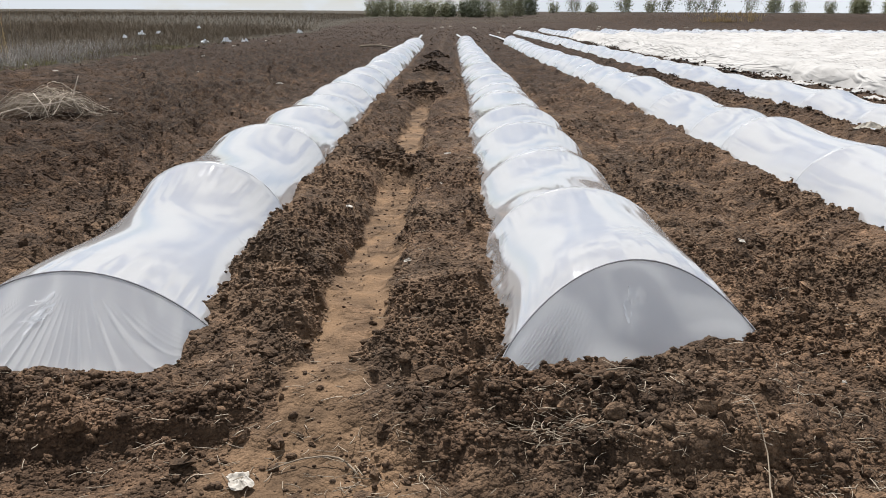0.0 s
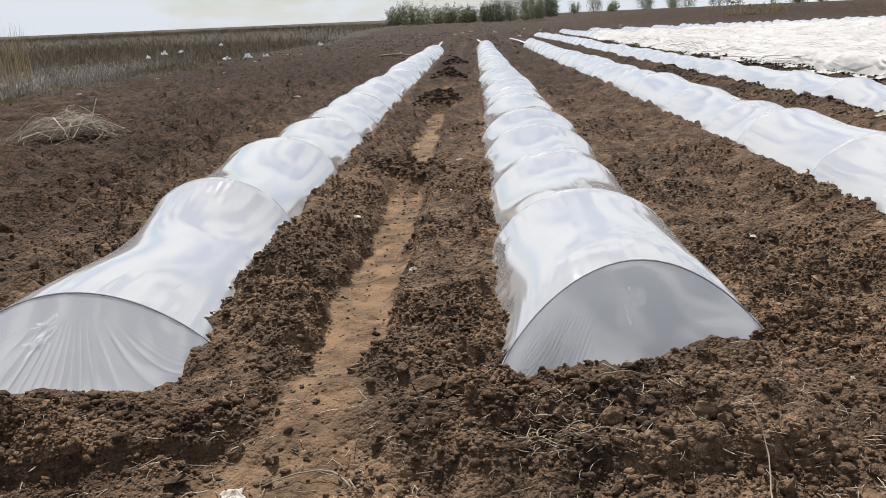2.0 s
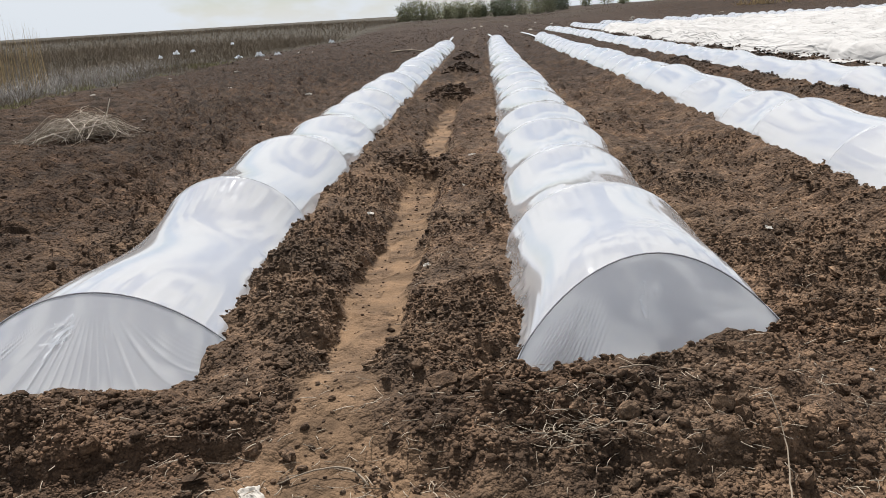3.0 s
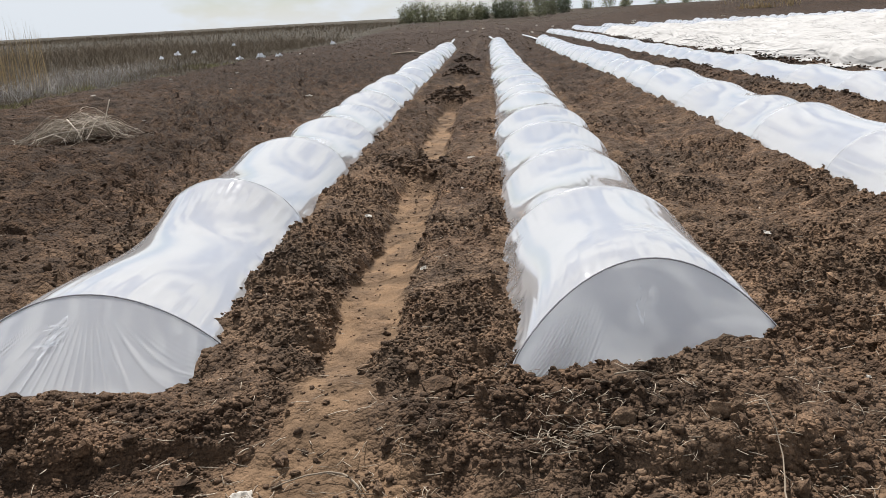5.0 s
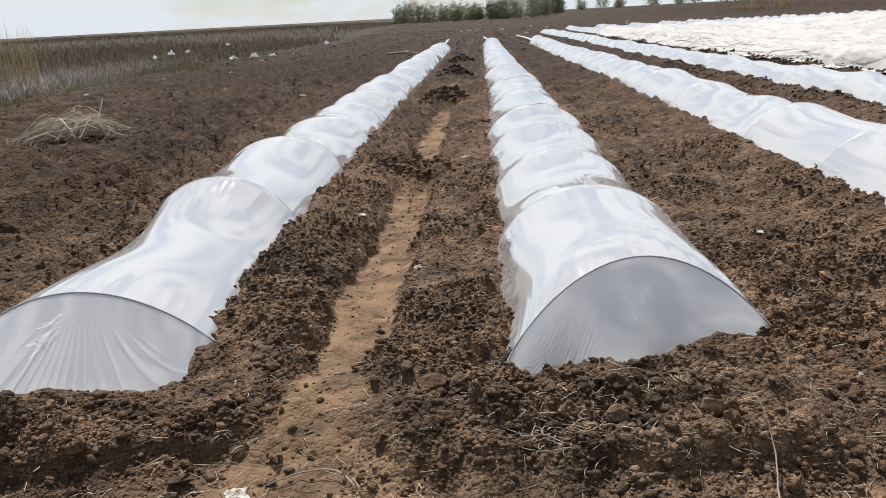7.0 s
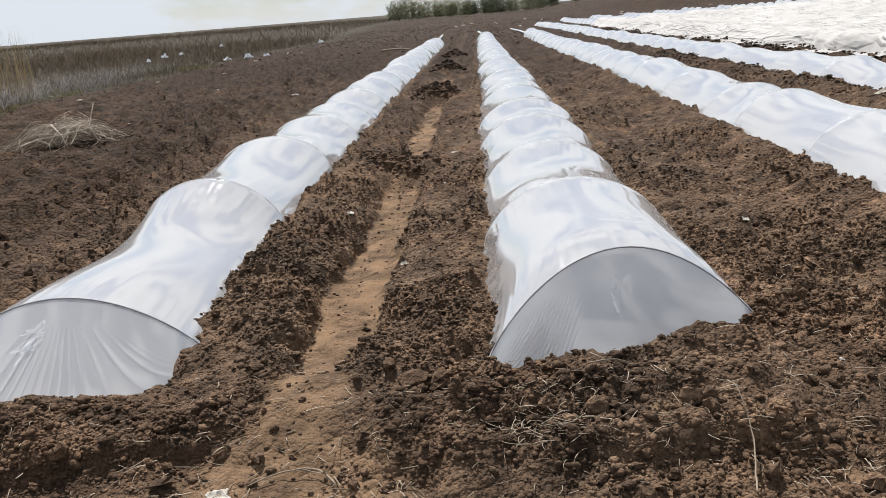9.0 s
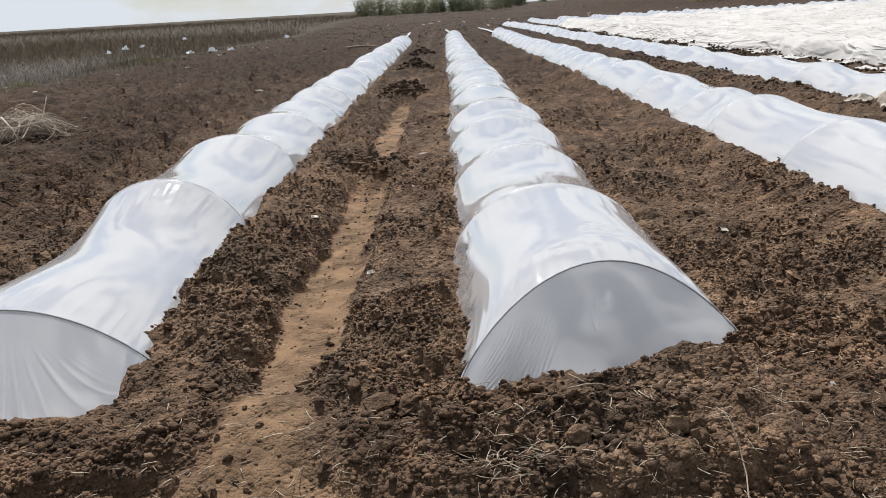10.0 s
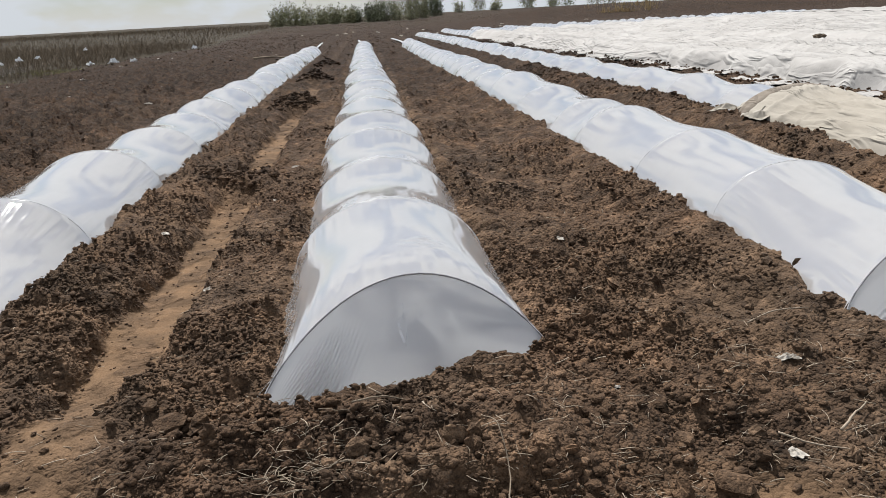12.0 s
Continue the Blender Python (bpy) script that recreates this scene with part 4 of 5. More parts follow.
loose = [joined_lumps(24000, (-2.1, 3.0, 2.32, 5.0), (0.0050, 0.0135), 1, 2.0, 3, 4),
         joined_lumps(8000, (-3.0, 4.3, 5.0, 7.5), (0.006, 0.017), 17, 2.0, 3, 4),
         joined_lumps(5500, (-2.4, 3.4, 2.32, 6.0), (0.009, 0.027), 2, 2.6, 4, 5),
         joined_lumps(6000, (-6.0, 6.0, 6.0, 12.0), (0.007, 0.020), 3, 1.8, 3, 4, 0.15, 0.55),
         joined_lumps(1600, (-6.5, 7.5, 6.0, 12.0), (0.012, 0.034), 4, 2.4),
         joined_lumps(7000, (-9.0, -2.4, 5.0, 16.0), (0.008, 0.020), 7, 1.8, 3, 4, 0.30, 0.5),
         joined_lumps(3500, (-10.2, -2.0, 14.0, 34.0), (0.014, 0.030), 8, 2.0, 3, 4, 0.35, 0.45),
         joined_lumps(3000, (-10.5, 8.0, 12.0, 34.0), (0.015, 0.036), 5, 2.0, 3, 4, 0.3, 0.45),
         joined_lumps(4000, (-11.0, 14.0, 34.0, 86.0), (0.04, 0.09), 6, 1.6, 2, 4, 0.2, 0.45)]
loose.append(joined_lumps(6000, (-1.3, 3.1, 6.0, 18.0), (0.008, 0.024), 9, 1.9, 3, 4, 0.15, 0.55))
# crumbs fallen into the trench
loose.append(joined_lumps(160, (-0.75, -0.22, 2.5, 8.0), (0.003, 0.010), 18, 2.6, 3, 5, 0.4))
loose.append(joined_lumps(3500, (7.0, 8.15, 6.0, 45.0), (0.015, 0.050), 12, 2.2))
loose.append(joined_lumps(4000, (4.1, 5.5, 4.0, 22.0), (0.010, 0.035), 13, 2.2))
for hy, cnt in ((8.25, 320), (14.6, 380), (20.8, 300), (28.0, 260)):
    hx = -0.49 + 0.012 * (hy - 3.5)
    loose.append(joined_lumps(cnt, (hx - 0.42, hx + 0.42, hy - 0.25 - 0.01 * hy, hy + 0.25 + 0.01 * hy), (0.010, 0.034 + 0.001 * hy), int(hy * 10), 1.8))
loose.append(joined_lumps(800, (-0.2, 1.7, 2.58, 3.25), (0.007, 0.030), 14, 2.6))
loose.append(joined_lumps(450, (-2.4, -0.7, 2.7, 3.2), (0.007, 0.028), 15, 2.6))
loose.append(joined_lumps(300, (1.6, 2.6, 2.5, 3.2), (0.007, 0.030), 16, 2.6))
off, lv, lf, soft_edge = 0, [], [], []
for v_, f_ in loose:
    lv.append(v_)
    # crumbs are worn round
    soft_edge.append(np.full(len(f_), True))
    lf.append(f_ + off)
    off += len(v_)
lv = np.concatenate(lv)
crumbs = big_mesh("loose_clods", lv, np.concatenate(lf), CLOD, np.concatenate(soft_edge))
crumbs.data.attributes.new("moist_shade", "FLOAT", "POINT").data.foreach_set("value", (0.6 * moist_shade_at(lv[:, 0], lv[:, 1])).astype(np.float32))
tagged(crumbs, "countless crumbly dark earth clods over the field", "soil clods", kind="stuff")


# ---- straw, sticks and litter ----
def stalk(p, heading, length, bend, radius, lift=0.02, sides=3, steps=4):
    pts, a = [], heading
    q = Vector(p)
    for i in range(steps + 1):
        pts.append(q.copy())
        a += bend / steps
        q = q + Vector((math.cos(a), math.sin(a), lift * math.cos(2.2 * i / steps) * 4)) * (length / steps)
    return tube(pts, radius, sides)


def joined(pieces):
    v, f = [], []
    for pv, pf in pieces:
        o = len(v)
        v.extend(pv)
        f.extend(tuple(i + o for i in q) for q in pf)
    return v, f


rs = random.Random(77)
bits = []
for cx, cy, sx, sy, count, lo, hi in ((-0.35, 2.62, 0.55, 0.18, 260, 0.03, 0.16), (0.46, 2.80, 0.15, 0.08, 260, 0.04, 0.15), (0.6, 3.0, 0.9, 0.25, 260, 0.03, 0.15),
                                      (2.3, 2.9, 0.5, 0.3, 300, 0.03, 0.20), (1.5, 2.55, 0.3, 0.12, 220, 0.03, 0.14), (-1.8, 2.9, 0.8, 0.25, 130, 0.03, 0.12), (1.9, 4.2, 0.5, 0.9, 150, 0.03, 0.12),
                                      (0.0, 5.0, 0.25, 1.5, 110, 0.03, 0.10), (-1.0, 4.5, 0.2, 1.0, 50, 0.03, 0.10), (2.2, 7.5, 0.5, 2.0, 110, 0.04, 0.16), (-4.0, 8.0, 1.2, 2.0, 120, 0.04, 0.14)):
    for _ in range(int(0.8 * count)):
        x, y = rs.gauss(cx, sx), rs.gauss(cy, sy)
        if y < 2.0 or any(abs(x - float(centre(r_, y))) < 0.60 and y > 3.35 for r_ in "abc"):
            continue
        z = float(ground_height(np.array([x]), np.array([y]))[0]) + rs.uniform(0.002, 0.018)
        bits.append(stalk((x, y, z), rs.uniform(0, 6.28), rs.uniform(0.7 * lo, 0.35 * lo + 0.5 * hi), rs.uniform(-0.9, 0.9), rs.uniform(0.0008, 0.0022), rs.uniform(-0.03, 0.08)))
tagged(part("straw_bits", joined(bits), STRAW), "pale dry straw and stalk bits strewn on the earth", "straw", kind="stuff")


def at_ground(x, y, up=0.0):
    return float(ground_height(np.array([x]), np.array([y]))[0]) + up


def stick(points, radius, label):
    pts = [Vector((x, y, at_ground(x, y, up))) for x, y, up in points]
    fine = []
    for i in range(len(pts) - 1):
        p0, p1, p2, p3 = pts[max(i - 1, 0)], pts[i], pts[i + 1], pts[min(i + 2, len(pts) - 1)]
        for k in range(5):
            t = k / 5
            q = 0.5 * (2 * p1 + (p2 - p0) * t + (2 * p0 - 5 * p1 + 4 * p2 - p3) * t * t + (3 * p1 - p0 - 3 * p2 + p3) * t ** 3)
            fine.append(q + 1.2 * radius * Vector((noise.noise(q * 23), noise.noise(q * 29 + Vector((5, 0, 0))), 0)))
    fine.append(pts[-1])
    org = pts[0].copy()
    v, f = tube([p - org for p in fine], lambda t: radius * (1 - 0.6 * t), 6)
    ob = part("stick", (v, f), STRAW if "pale" in label else TWIG)
    ob.location = org
    return tagged(ob, label, "stick", "loose sticks")


stick([(1.05, 2.36, 0.05), (1.08, 2.47, 0.06), (1.115, 2.62, 0.05), (1.10, 2.74, 0.05), (1.06, 2.84, 0.05)], 0.0035, "long bent brown stick lying on heaped earth")
stick([(2.41, 3.66, 0.02), (2.55, 3.68, 0.03), (2.69, 3.65, 0.02)], 0.005, "thin pale stick lying on tilled earth")
stick([(2.13, 2.82, 0.03), (2.22, 2.755, 0.035), (2.35, 2.66, 0.03)], 0.005, "split pale stick lying among straw")
stick([(2.34, 2.77, 0.03), (2.42, 2.83, 0.045), (2.51, 2.90, 0.03)], 0.006, "thick short pale stick among straw")
stick([(-0.30, 2.60, 0.02), (-0.38, 2.68, 0.03), (-0.50, 2.66, 0.02), (-0.62, 2.60, 0.02)], 0.005, "forked thin stick on the trodden path")
stick([(-3.55, 36.8, 0.05), (-2.6, 36.4, 0.06), (-1.62, 35.8, 0.08)], 0.05, "long grey pole lying across the field")
stick([(0.62, 2.95, 0.05), (0.72, 3.02, 0.06), (0.80, 3.05, 0.05)], 0.004, "thin bent stick on heaped earth")


def crumpled(x, y, size, seed, label, up=0.0, tall=0.5, z=None, mat=None, long=1.0):
    """A crumpled scrap of film."""
    n = 13
    v, f = [], []
    r = random.Random(seed)
    a0 = r.uniform(0, 6.28)
    for i in range(n):
        for k in range(n):
            u, w = i / (n - 1) - 0.5, k / (n - 1) - 0.5
            d = 0.75 + 0.5 * noise.noise((u * 2 + seed, w * 2, 1.3))
            px, py = u * size * d * long, w * size * d * 0.7
            pz = size * tall * (0.45 + 0.9 * noise.noise((u * 4, w * 4, seed * 1.7)) + 0.25 * noise.noise((u * 10, w * 10, seed * 2.3))) * (1.2 - 2.0 * (u * u + w * w))
            v.append(Vector((px * math.cos(a0) - py * math.sin(a0), px * math.sin(a0) + py * math.cos(a0), max(0.0, pz))))
    for i in range(n - 1):
        for k in range(n - 1):
            q = i * n + k
            f.append((q, q + n, q + n + 1, q + 1))
    ob = part("film_scrap", (v, f), mat or SCRAP, smooth=False)
    ob.location = (x, y, (at_ground(x, y) if z is None else z) + 0.004 + up)
    mod = ob.modifiers.new("thickness", "SOLIDIFY")
    mod.thickness = 0.002
    return tagged(ob, label, "litter", "litter on the field")


for k, (x, y, size) in enumerate(((-0.22, 4.91, 0.085), (1.88, 5.15, 0.10), (-0.72, 6.15, 0.10), (-0.03, 6.99, 0.08), (1.63, 3.17, 0.07), (2.14, 2.72, 0.09), (-0.70, 2.55, 0.13),
                                  (1.72, 3.45, 0.05), (1.25, 6.9, 0.06), (0.05, 8.6, 0.12))):
    crumpled(x, y, size, k + 1, "small crumpled whitish plastic scrap on the earth", tall=0.18)
crumpled(2.38, 3.24, 0.075, 31, "long torn whitish plastic strip on the earth", long=1.5, tall=0.25)
crumpled(5.44, 10.25, 0.55, 32, "crumpled beige cloth rag beside the tunnel", up=0.03, tall=0.2, long=1.5, mat=BEIGE_CLOTH)
crumpled(5.40, 9.5, 0.50, 33, "crumpled beige cloth rag beside the tunnel", up=0.03, tall=0.2, long=1.5, mat=BEIGE_CLOTH)
crumpled(-10.9, 22.3, 0.5, 34, "folded whitish plastic sheet at the weed edge", tall=0.2)
rl = random.Random(5)
for k in range(34):
    x, y = rl.uniform(-9.5, -2.8), rl.uniform(9, 45)
    crumpled(x, y, rl.uniform(0.06, 0.14) * (1 + y / 60), 40 + k, "small pale plastic scrap on tilled earth", tall=0.22)
for k in range(22):
    crumpled(rl.uniform(-9, 24), rl.uniform(62, 84), rl.uniform(0.2, 0.5), 90 + k, "pale plastic scrap at the far field edge", tall=0.25)
for k, (x, y, z, size) in enumerate(((-11.5, 32.8, 0.55, 0.34), (-12.1, 32.6, 0.45, 0.31), (-11.0, 33.2, 0.6, 0.25), (-8.9, 38.6, 0.1, 0.37), (-9.6, 38.0, 0.1, 0.50), (-10.3, 37.0, 0.1, 0.43), (-8.4, 50.3, 0.2, 0.43), (-12.2, 43.0, 0.6, 0.25))):
    crumpled(x, y, 0.9 * size, 130 + k, "torn whitish plastic caught in dry weeds", z=z, tall=0.55, mat=SCRAP_CLEAR)


# ---- a lump of earth left on the cloth ----
lv_, lf_ = lump_shape(6, 8, 733, 0.2)
lump = part("earth_lump", ([tuple(0.14 * c * np.array([1.3, 1.0, 0.7])) for c in lv_], [tuple(int(i) for i in t) for t in lf_]), STONE, smooth=False)
lump.location = (13.0, 21.8, float(white_height(np.array([13.0]), np.array([21.8]))[0]) + 0.06)
tagged(lump, "dark earth lump lying on the white cloth sheet", "earth lump")


# ---- brush pile ----
pile = empty("brush_pile", (-5.45, 11.5, at_ground(-5.45, 11.5)), "heap of dry tangled pale branches on tilled earth", "brush pile")
rb = random.Random(21)


def over_heap(k_lo, k_hi, lo, hi, radius, steps):
    """A bent branch lying over the heap's dome."""
    cx, cy, h, L = rb.gauss(0, 0.30), rb.gauss(0, 0.22), rb.uniform(0, 6.28), rb.uniform(lo, hi)
    k, bend, pts = rb.uniform(k_lo, k_hi), rb.uniform(-0.9, 0.9), []
    for i in range(steps + 1):
        u = i / steps - 0.5
        a = h + bend * u
        x, y = cx + math.cos(a) * u * L, cy + math.sin(a) * u * L * 0.8
        dome = 0.29 * math.exp(-((x / 0.62) ** 4 + (y / 0.48) ** 4)) * (1 + 0.5 * noise.noise((x * 2.5, y * 2.5, 4.0)))
        pts.append((x, y, max(0.008, k * dome + 0.07 * (0.6 + noise.noise((x * 4, y * 4, k * 19))))))
    return tube(pts, lambda t: radius * (1 - 0.55 * t), 4)


part("brushwood", joined([over_heap(0.0, 0.9, 0.2, 0.8, rb.uniform(0.002, 0.005), 5) for _ in range(330)]), TWIG, pile, "tangled fine brown twigs")
part("brushwood", joined([over_heap(0.5, 1.0, 0.3, 0.9, rb.uniform(0.0015, 0.003), 6) for _ in range(150)]), BRANCH, pile, "tangled fine pale twigs")
for k in range(60):
    part("branch", over_heap(0.6, 1.2, 0.5, 1.3, rb.uniform(0.0035, 0.0075), 8), BRANCH if k % 2 == 0 else TWIG, pile)
for pts in (((0.55, -0.15, 0.05), (0.42, -0.1, 0.25), (0.45, 0, 0.42), (0.5, 0, 0.55)), ((-0.15, -0.45, 0.16), (0.2, -0.42, 0.2), (0.65, -0.3, 0.28)),
            ((-0.15, -0.45, 0.16), (0.02, -0.5, 0.1), (0.06, -0.55, 0.0)), ((0.05, -0.4, 0.35), (0.2, -0.45, 0.18), (0.3, -0.55, 0.02)), ((-0.15, -0.45, 0.16), (-0.35, -0.5, 0.1), (-0.42, -0.5, 0.0))):
    part("branch", tube(pts, lambda t: 0.010 * (1 - 0.5 * t), 5), BRANCH, pile)


# ---- weeds and grass at the field's edge ----
def blades(count, area, height, width, lean, seed, mat, name, label, category, clump=0.0, edge=True):
    rng = np.random.default_rng(seed)
    x0, x1, y0, y1 = area
    n = count
    x, y = rng.uniform(x0, x1, n), y0 + (y1 - y0) * rng.uniform(0, 1, n) ** 1.5
    keep = np.ones(n, bool)
    if edge:
        keep &= x < -10.25 + 0.7 * (fbm(y * 0.35, y * 0 + 4.0, 301, 3) - 0.5) * 2
    if clump:
        keep &= rng.uniform(0, 1, n) < step(clump - 0.08, clump + 0.12, fbm(x * 0.55, y * 0.35, seed + 5, 3))
    x, y = x[keep], y[keep]
    n = len(x)
    z = ground_base(x, y)
    h = height[0] + (height[1] - height[0]) * rng.uniform(0, 1, n) ** 1.5
    h = h * (0.45 + 1.0 * fbm(x * 0.35, y * 0.22, seed + 9, 3))
    a = rng.uniform(0, 6.283, n)
    b = rng.uniform(0, 6.283, n)
    ln = rng.normal(0, lean, n) * h
    wd = width * rng.uniform(0.6, 1.4, n) * (1 + y / 70)
    ex, ey = np.cos(a) * wd / 2, np.sin(a) * wd / 2
    mx, my = x + np.cos(b) * ln * 0.35, y + np.sin(b) * ln * 0.35
    tx_, ty_ = x + np.cos(b) * ln, y + np.sin(b) * ln
    v = np.stack([np.stack([x - ex, y - ey, z], -1), np.stack([x + ex, y + ey, z], -1),
                  np.stack([mx + 0.8 * ex, my + 0.8 * ey, z + 0.55 * h], -1), np.stack([mx - 0.8 * ex, my - 0.8 * ey, z + 0.55 * h], -1),
                  np.stack([tx_, ty_, z + h], -1)], 1).reshape(-1, 3)
    o = (np.arange(n) * 5)[:, None, None]
    f = (np.array([[0, 1, 2], [0, 2, 3], [3, 2, 4]])[None] + o).reshape(-1, 3)
    return tagged(big_mesh(name, v, f, mat), label, category, kind="stuff")


blades(60000, (-34, -10.8, 13, 75), (0.12, 0.78), 0.0065, 1.0, 401, DRY_GRASS, "dry_weeds", "dry brown weeds along the field edge", "weeds")
blades(34000, (-90, -12, 40, 190), (0.25, 0.80), 0.012, 0.8, 402, DRY_GRASS, "dry_weeds", "far dry brown weeds toward the horizon", "weeds")
blades(7000, (-15.5, -10.5, 19, 34), (0.15, 0.75), 0.007, 1.2, 403, GREY_STALK, "grey_stalks", "pale grey dead stalks standing in the weeds", "stalks", clump=0.46)
blades(22000, (-12.4, -9.6, 14, 36), (0.05, 0.17), 0.012, 0.5, 404, GREEN_GRASS, "green_grass", "short fresh green grass at the field edge", "grass", clump=0.40)
blades(5000, (-12.2, -9.8, 14, 45), (0.12, 0.38), 0.006, 0.5, 408, DRY_GRASS, "dry_weeds", "thin dry grass at the field edge", "weeds")
blades(260, (-14.4, -12.5, 21.5, 25.0), (1.5, 2.3), 0.014, 0.10, 405, REED, "tall_reeds", "tall dry reeds standing above the weeds", "reeds")
blades(1700, (25.5, 35, 88.5, 93.5), (0.2, 0.95), 0.03, 0.2, 406, REED, "tall_reeds", "tan dry reed patch on the far bank", "reeds", clump=0.47, edge=False)
blades(5000, (-20, 75, 92, 135), (0.05, 0.16), 0.02, 0.3, 407, DRY_GRASS, "dry_weeds", "low dry weeds on the far bank", "weeds", edge=False)


# ---- far trees ----
def limb(v, f, p, d, length, radius, depth, rnd, tips):
    q = p.copy()
    pts = [q.copy()]
    for _ in range(3):
        d = (d + Vector((rnd.uniform(-0.16, 0.16), rnd.uniform(-0.16, 0.16), 0.05))).normalized()
        q = q + d * (length / 3)
        pts.append(q.copy())
    tv, tf = tube(pts, lambda t: radius * (1 - 0.5 * t), 4 if depth else 3)
    o = len(v)
    v.extend(tv)
    f.extend(tuple(i + o for i in k) for k in tf)
    tips.extend(pts[1:])
    if depth > 0:
        for k in range(rnd.choice([3, 4])):
            side = Vector((rnd.uniform(-1, 1), rnd.uniform(-1, 1), rnd.uniform(0.1, 0.9))).normalized()
            limb(v, f, pts[rnd.choice([1, 2, 3])], (d * 0.9 + side * 0.75).normalized(), length * rnd.uniform(0.55, 0.75), radius * 0.55, depth - 1, rnd, tips)


def tree(x, y, height, spread, stems, leaves, leaf_mat, seed, label, leaf=0.17):
    rnd = random.Random(seed)
    thing = empty("tree", (x, y, float(ground_base(x, y)) - 0.05), label, "tree", "far tree line")
    v, f, tips = [], [], []
    for k in range(stems):
        a = 2 * math.pi * k / stems + rnd.uniform(-0.4, 0.4)
        out = spread * rnd.uniform(0.15, 0.5) / height if stems > 1 else 0.05
        p = Vector((math.cos(a) * 0.25 * spread * (stems > 1) * 0.5, math.sin(a) * 0.25 * spread * (stems > 1) * 0.5, 0))
        limb(v, f, p, Vector((math.cos(a) * out, math.sin(a) * out, 1)).normalized(), height * rnd.uniform(0.42, 0.55), 0.024 * height / (1 + 0.25 * stems), 3, rnd, tips)
    top = max(t.z for t in tips)
    for q in v:
        q.z *= height / top
    part("trunk", (v, f), BARK, thing, "bare grey-brown limbs")
    if leaves:
        lv, lf = [], []
        for _ in range(int(leaves * 1.3)):
            t = rnd.choice(tips)
            c = Vector((t.x, t.y, t.z * height / top * (rnd.random() ** 0.75 if leaves > 400 else 1))) + Vector((rnd.gauss(0, 0.28), rnd.gauss(0, 0.28), rnd.gauss(0, 0.25)))
            if c.z < 0.15:
                continue
            n = Vector((rnd.uniform(-1, 1), rnd.uniform(-1, 1), rnd.uniform(-1, 1))).normalized()
            a = n.orthogonal().normalized() * leaf * rnd.uniform(0.4, 1.0)
            b = n.cross(a) * rnd.uniform(0.4, 0.8)
            o = len(lv)
            lv += [c - a, c - b, c + a, c + b]
            lf.append((o, o + 1, o + 2, o + 3))
        part("crown", (lv, lf), leaf_mat, thing, "sparse young leaves", smooth=False)
    return thing


rt = random.Random(9)
D = 150.0
for k, (px, h, sp, st, lv_n, mat) in enumerate((
        (-11.6, 4.3, 3.0, 5, 1500, LEAF), (-9.4, 4.9, 3.2, 5, 1700, LEAF), (-7.0, 4.8, 3.0, 4, 1300, LEAF), (-4.6, 3.4, 2.6, 5, 1500, LEAF), (-2.4, 3.6, 2.6, 5, 1700, LEAF),
        (-0.2, 3.3, 2.6, 5, 1500, LEAF), (1.6, 3.6, 2.4, 4, 1500, LEAF_DARK), (4.0, 4.6, 3.0, 5, 2200, LEAF_DARK), (6.2, 4.8, 3.0, 5, 2000, LEAF_DARK), (8.4, 4.6, 3.0, 4, 900, LEAF),
        (10.6, 4.9, 3.0, 5, 1300, LEAF), (13.0, 5.2, 3.2, 5, 2200, LEAF), (15.2, 5.2, 3.0, 5, 2000, LEAF_DARK))):
    tree(px, D + rt.uniform(-4, 4), h, sp, st, lv_n, mat, 500 + k, "bushy tree in thin spring leaf at the field's end")
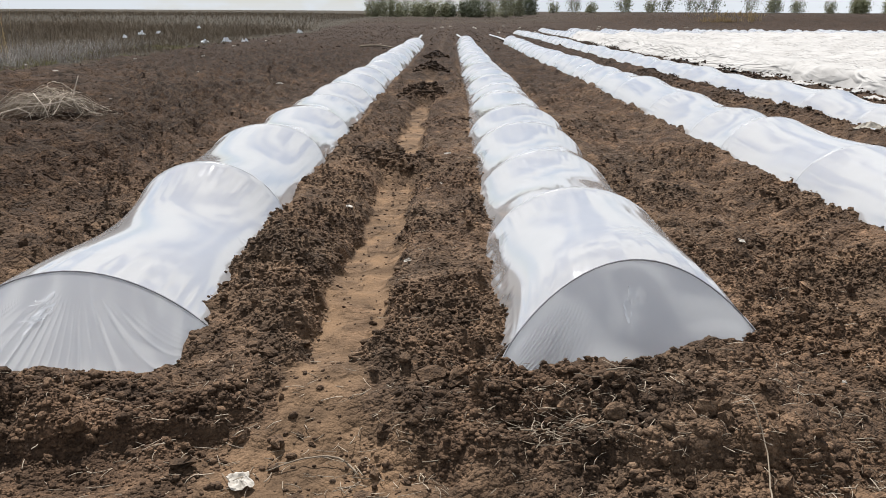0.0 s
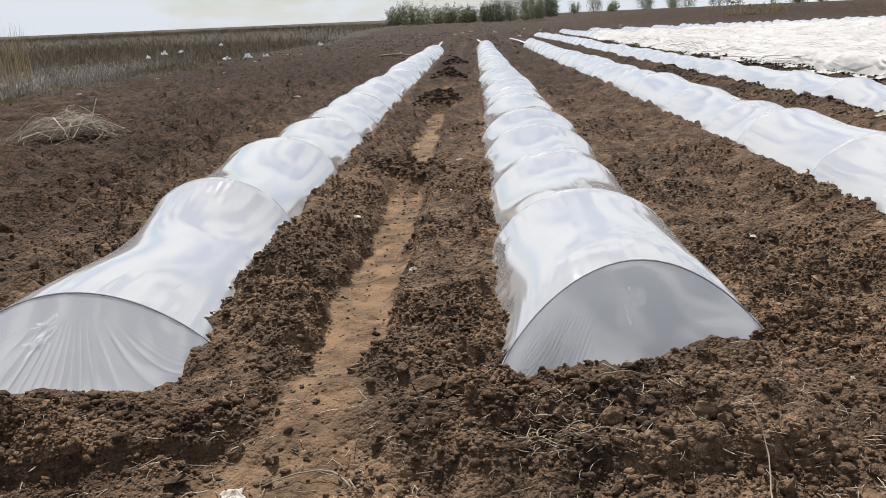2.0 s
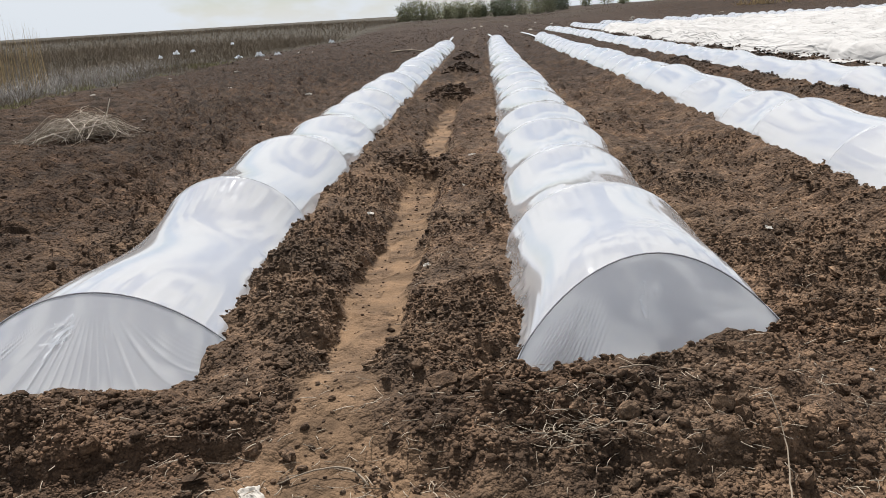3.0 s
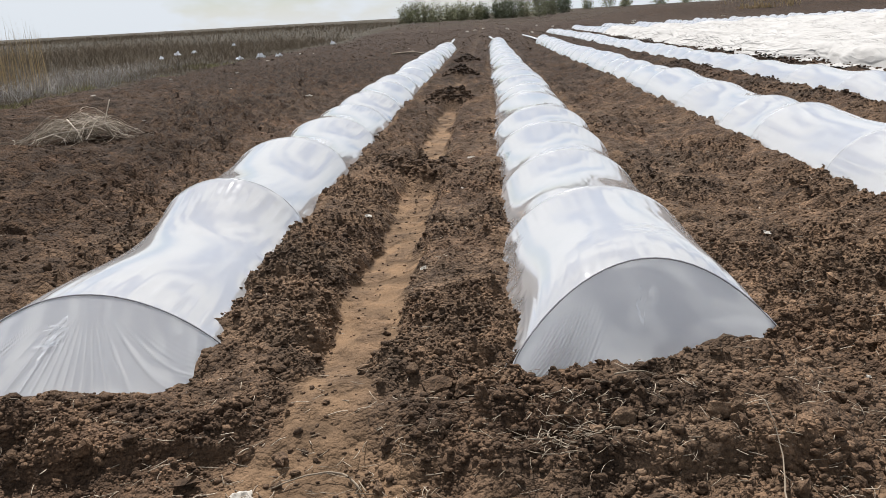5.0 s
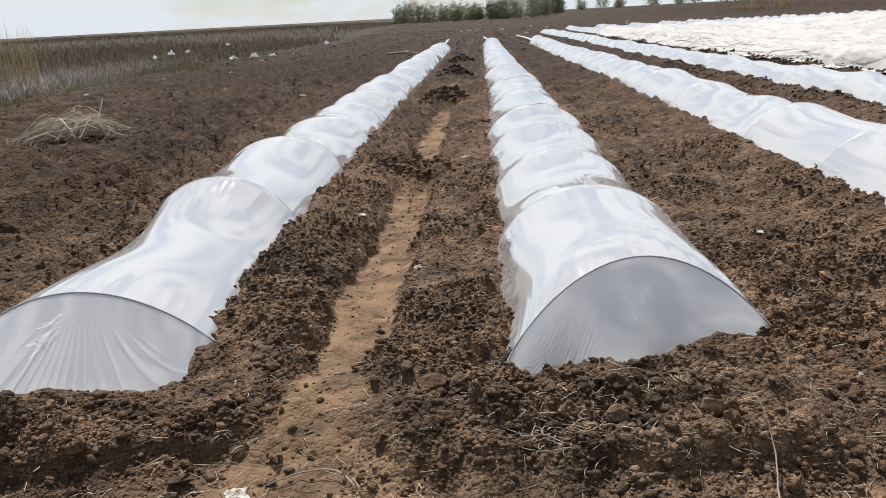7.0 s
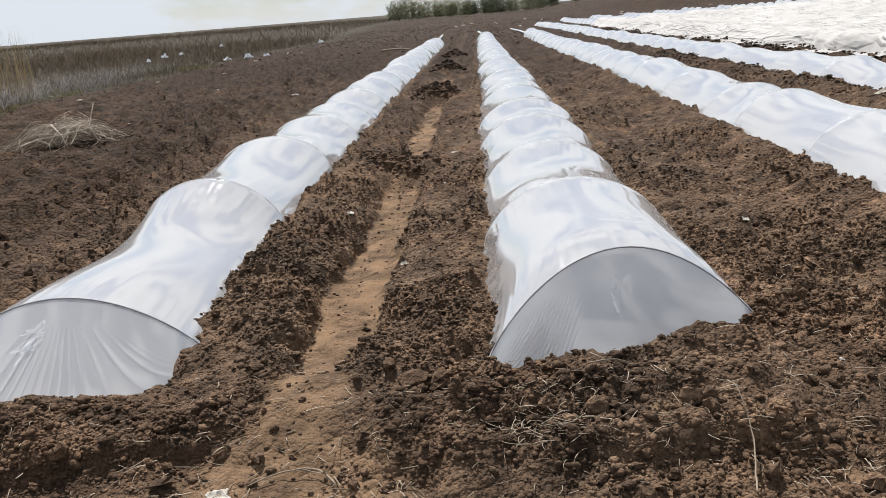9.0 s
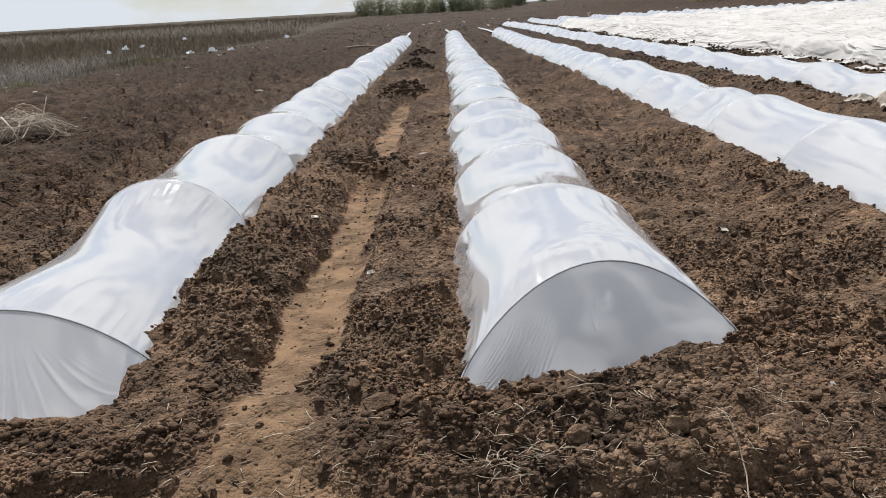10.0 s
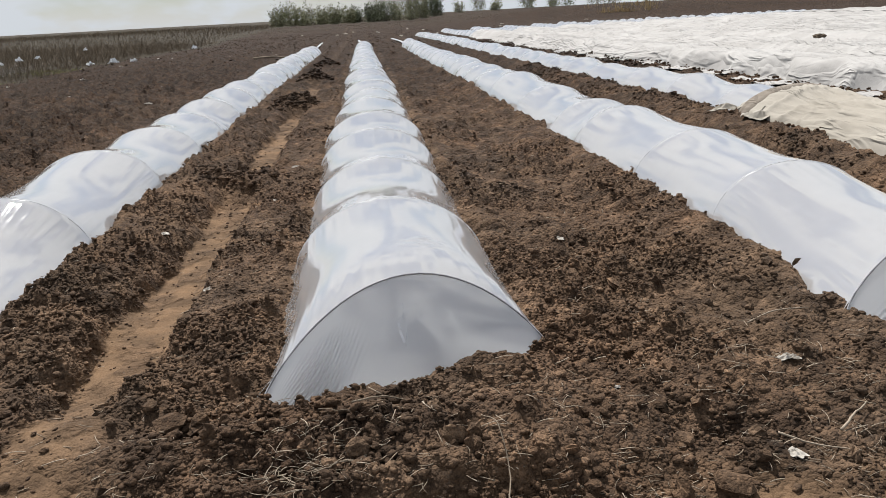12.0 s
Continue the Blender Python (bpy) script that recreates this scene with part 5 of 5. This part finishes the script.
for k, (px, h, sp, st, lv_n, mat) in enumerate((
        (22.7, 4.6, 2.0, 2, 60, LEAF), (19.5, 2.2, 1.5, 4, 60, LEAF), (25.2, 2.2, 2.0, 5, 150, LEAF), (31.0, 4.2, 2.2, 4, 220, LEAF), (35.5, 3.0, 2.0, 5, 120, LEAF), (38.7, 4.6, 2.4, 4, 40, LEAF_DARK),
        (44.6, 5.6, 4.2, 5, 120, LEAF_DARK), (47.0, 5.2, 3.6, 4, 60, LEAF_DARK), (54.0, 4.8, 2.2, 2, 80, LEAF), (57.5, 3.4, 2.4, 5, 420, LEAF), (62.5, 3.2, 2.2, 4, 150, LEAF), (66.0, 2.6, 2.0, 4, 100, LEAF),
        (72.0, 4.4, 3.4, 6, 1600, LEAF), (78.5, 3.5, 3.0, 5, 500, LEAF))):
    tree(px, D + rt.uniform(-4, 4), h, sp, st, 2 * lv_n + 330, mat, 600 + k, "thin nearly bare tree standing beyond the bank")


# ---- single clods that lie nearest ----
shapes = []
for k in range(12):
    sv, sf = lump_shape(5, 6, 700 + k, 0.30)
    me = bpy.data.meshes.new("clod")
    me.from_pydata([tuple(c) for c in sv], [], [tuple(t) for t in sf])
    me.materials.append(CLOD)
    me.update()
    shapes.append(me)
rc = random.Random(64)


def clod(x, y, r, k=None, rise=0.25):
    ob = new("clod", rc.choice(shapes) if k is None else shapes[k])
    ob.parent = ground
    ob.location = (x, y, at_ground(x, y, rise * r))
    ob.rotation_euler = (rc.uniform(-0.4, 0.4), rc.uniform(-0.4, 0.4), rc.uniform(0, 6.28))
    ob.scale = (r, r * rc.uniform(0.8, 1.1), r * rc.uniform(0.75, 1.0) * (1.25 if rise > 0.5 else 1.0))


for k, (x, y, r) in enumerate(((-0.05, 3.12, 0.062), (0.06, 3.08, 0.055), (0.70, 3.02, 0.045), (1.25, 3.42, 0.055), (1.17, 3.44, 0.035), (1.67, 3.68, 0.05), (1.45, 2.98, 0.05), (0.96, 2.80, 0.06), (1.03, 2.82, 0.05),
                               (0.27, 2.95, 0.04), (0.63, 2.80, 0.05), (-2.68, 5.12, 0.05), (-2.88, 5.25, 0.045), (2.97, 5.94, 0.05), (2.06, 2.84, 0.045), (2.02, 2.70, 0.045), (1.85, 2.58, 0.085), (1.68, 2.57, 0.07),
                               (-1.12, 4.02, 0.04), (-1.15, 6.85, 0.05), (-0.45, 8.3, 0.09), (-0.6, 8.1, 0.08), (3.0, 4.3, 0.045), (3.02, 4.75, 0.04))):
    clod(x, y, (1.05 if k < 2 else 0.78) * r, k % 12, 0.55)
made = 24
while made < 300:
    x, y = rc.uniform(-2.4, 3.6), 2.42 + 2.3 * rc.random() ** 1.4
    if rc.random() < float(clod_mask(np.array([x]), np.array([y]))[0][0]) - 0.15 and not any(abs(x - float(centre(r_, y))) < 0.58 and y > 3.4 for r_ in "abc"):
        clod(x, y, 0.016 + 0.030 * rc.random() ** 2)
        made += 1
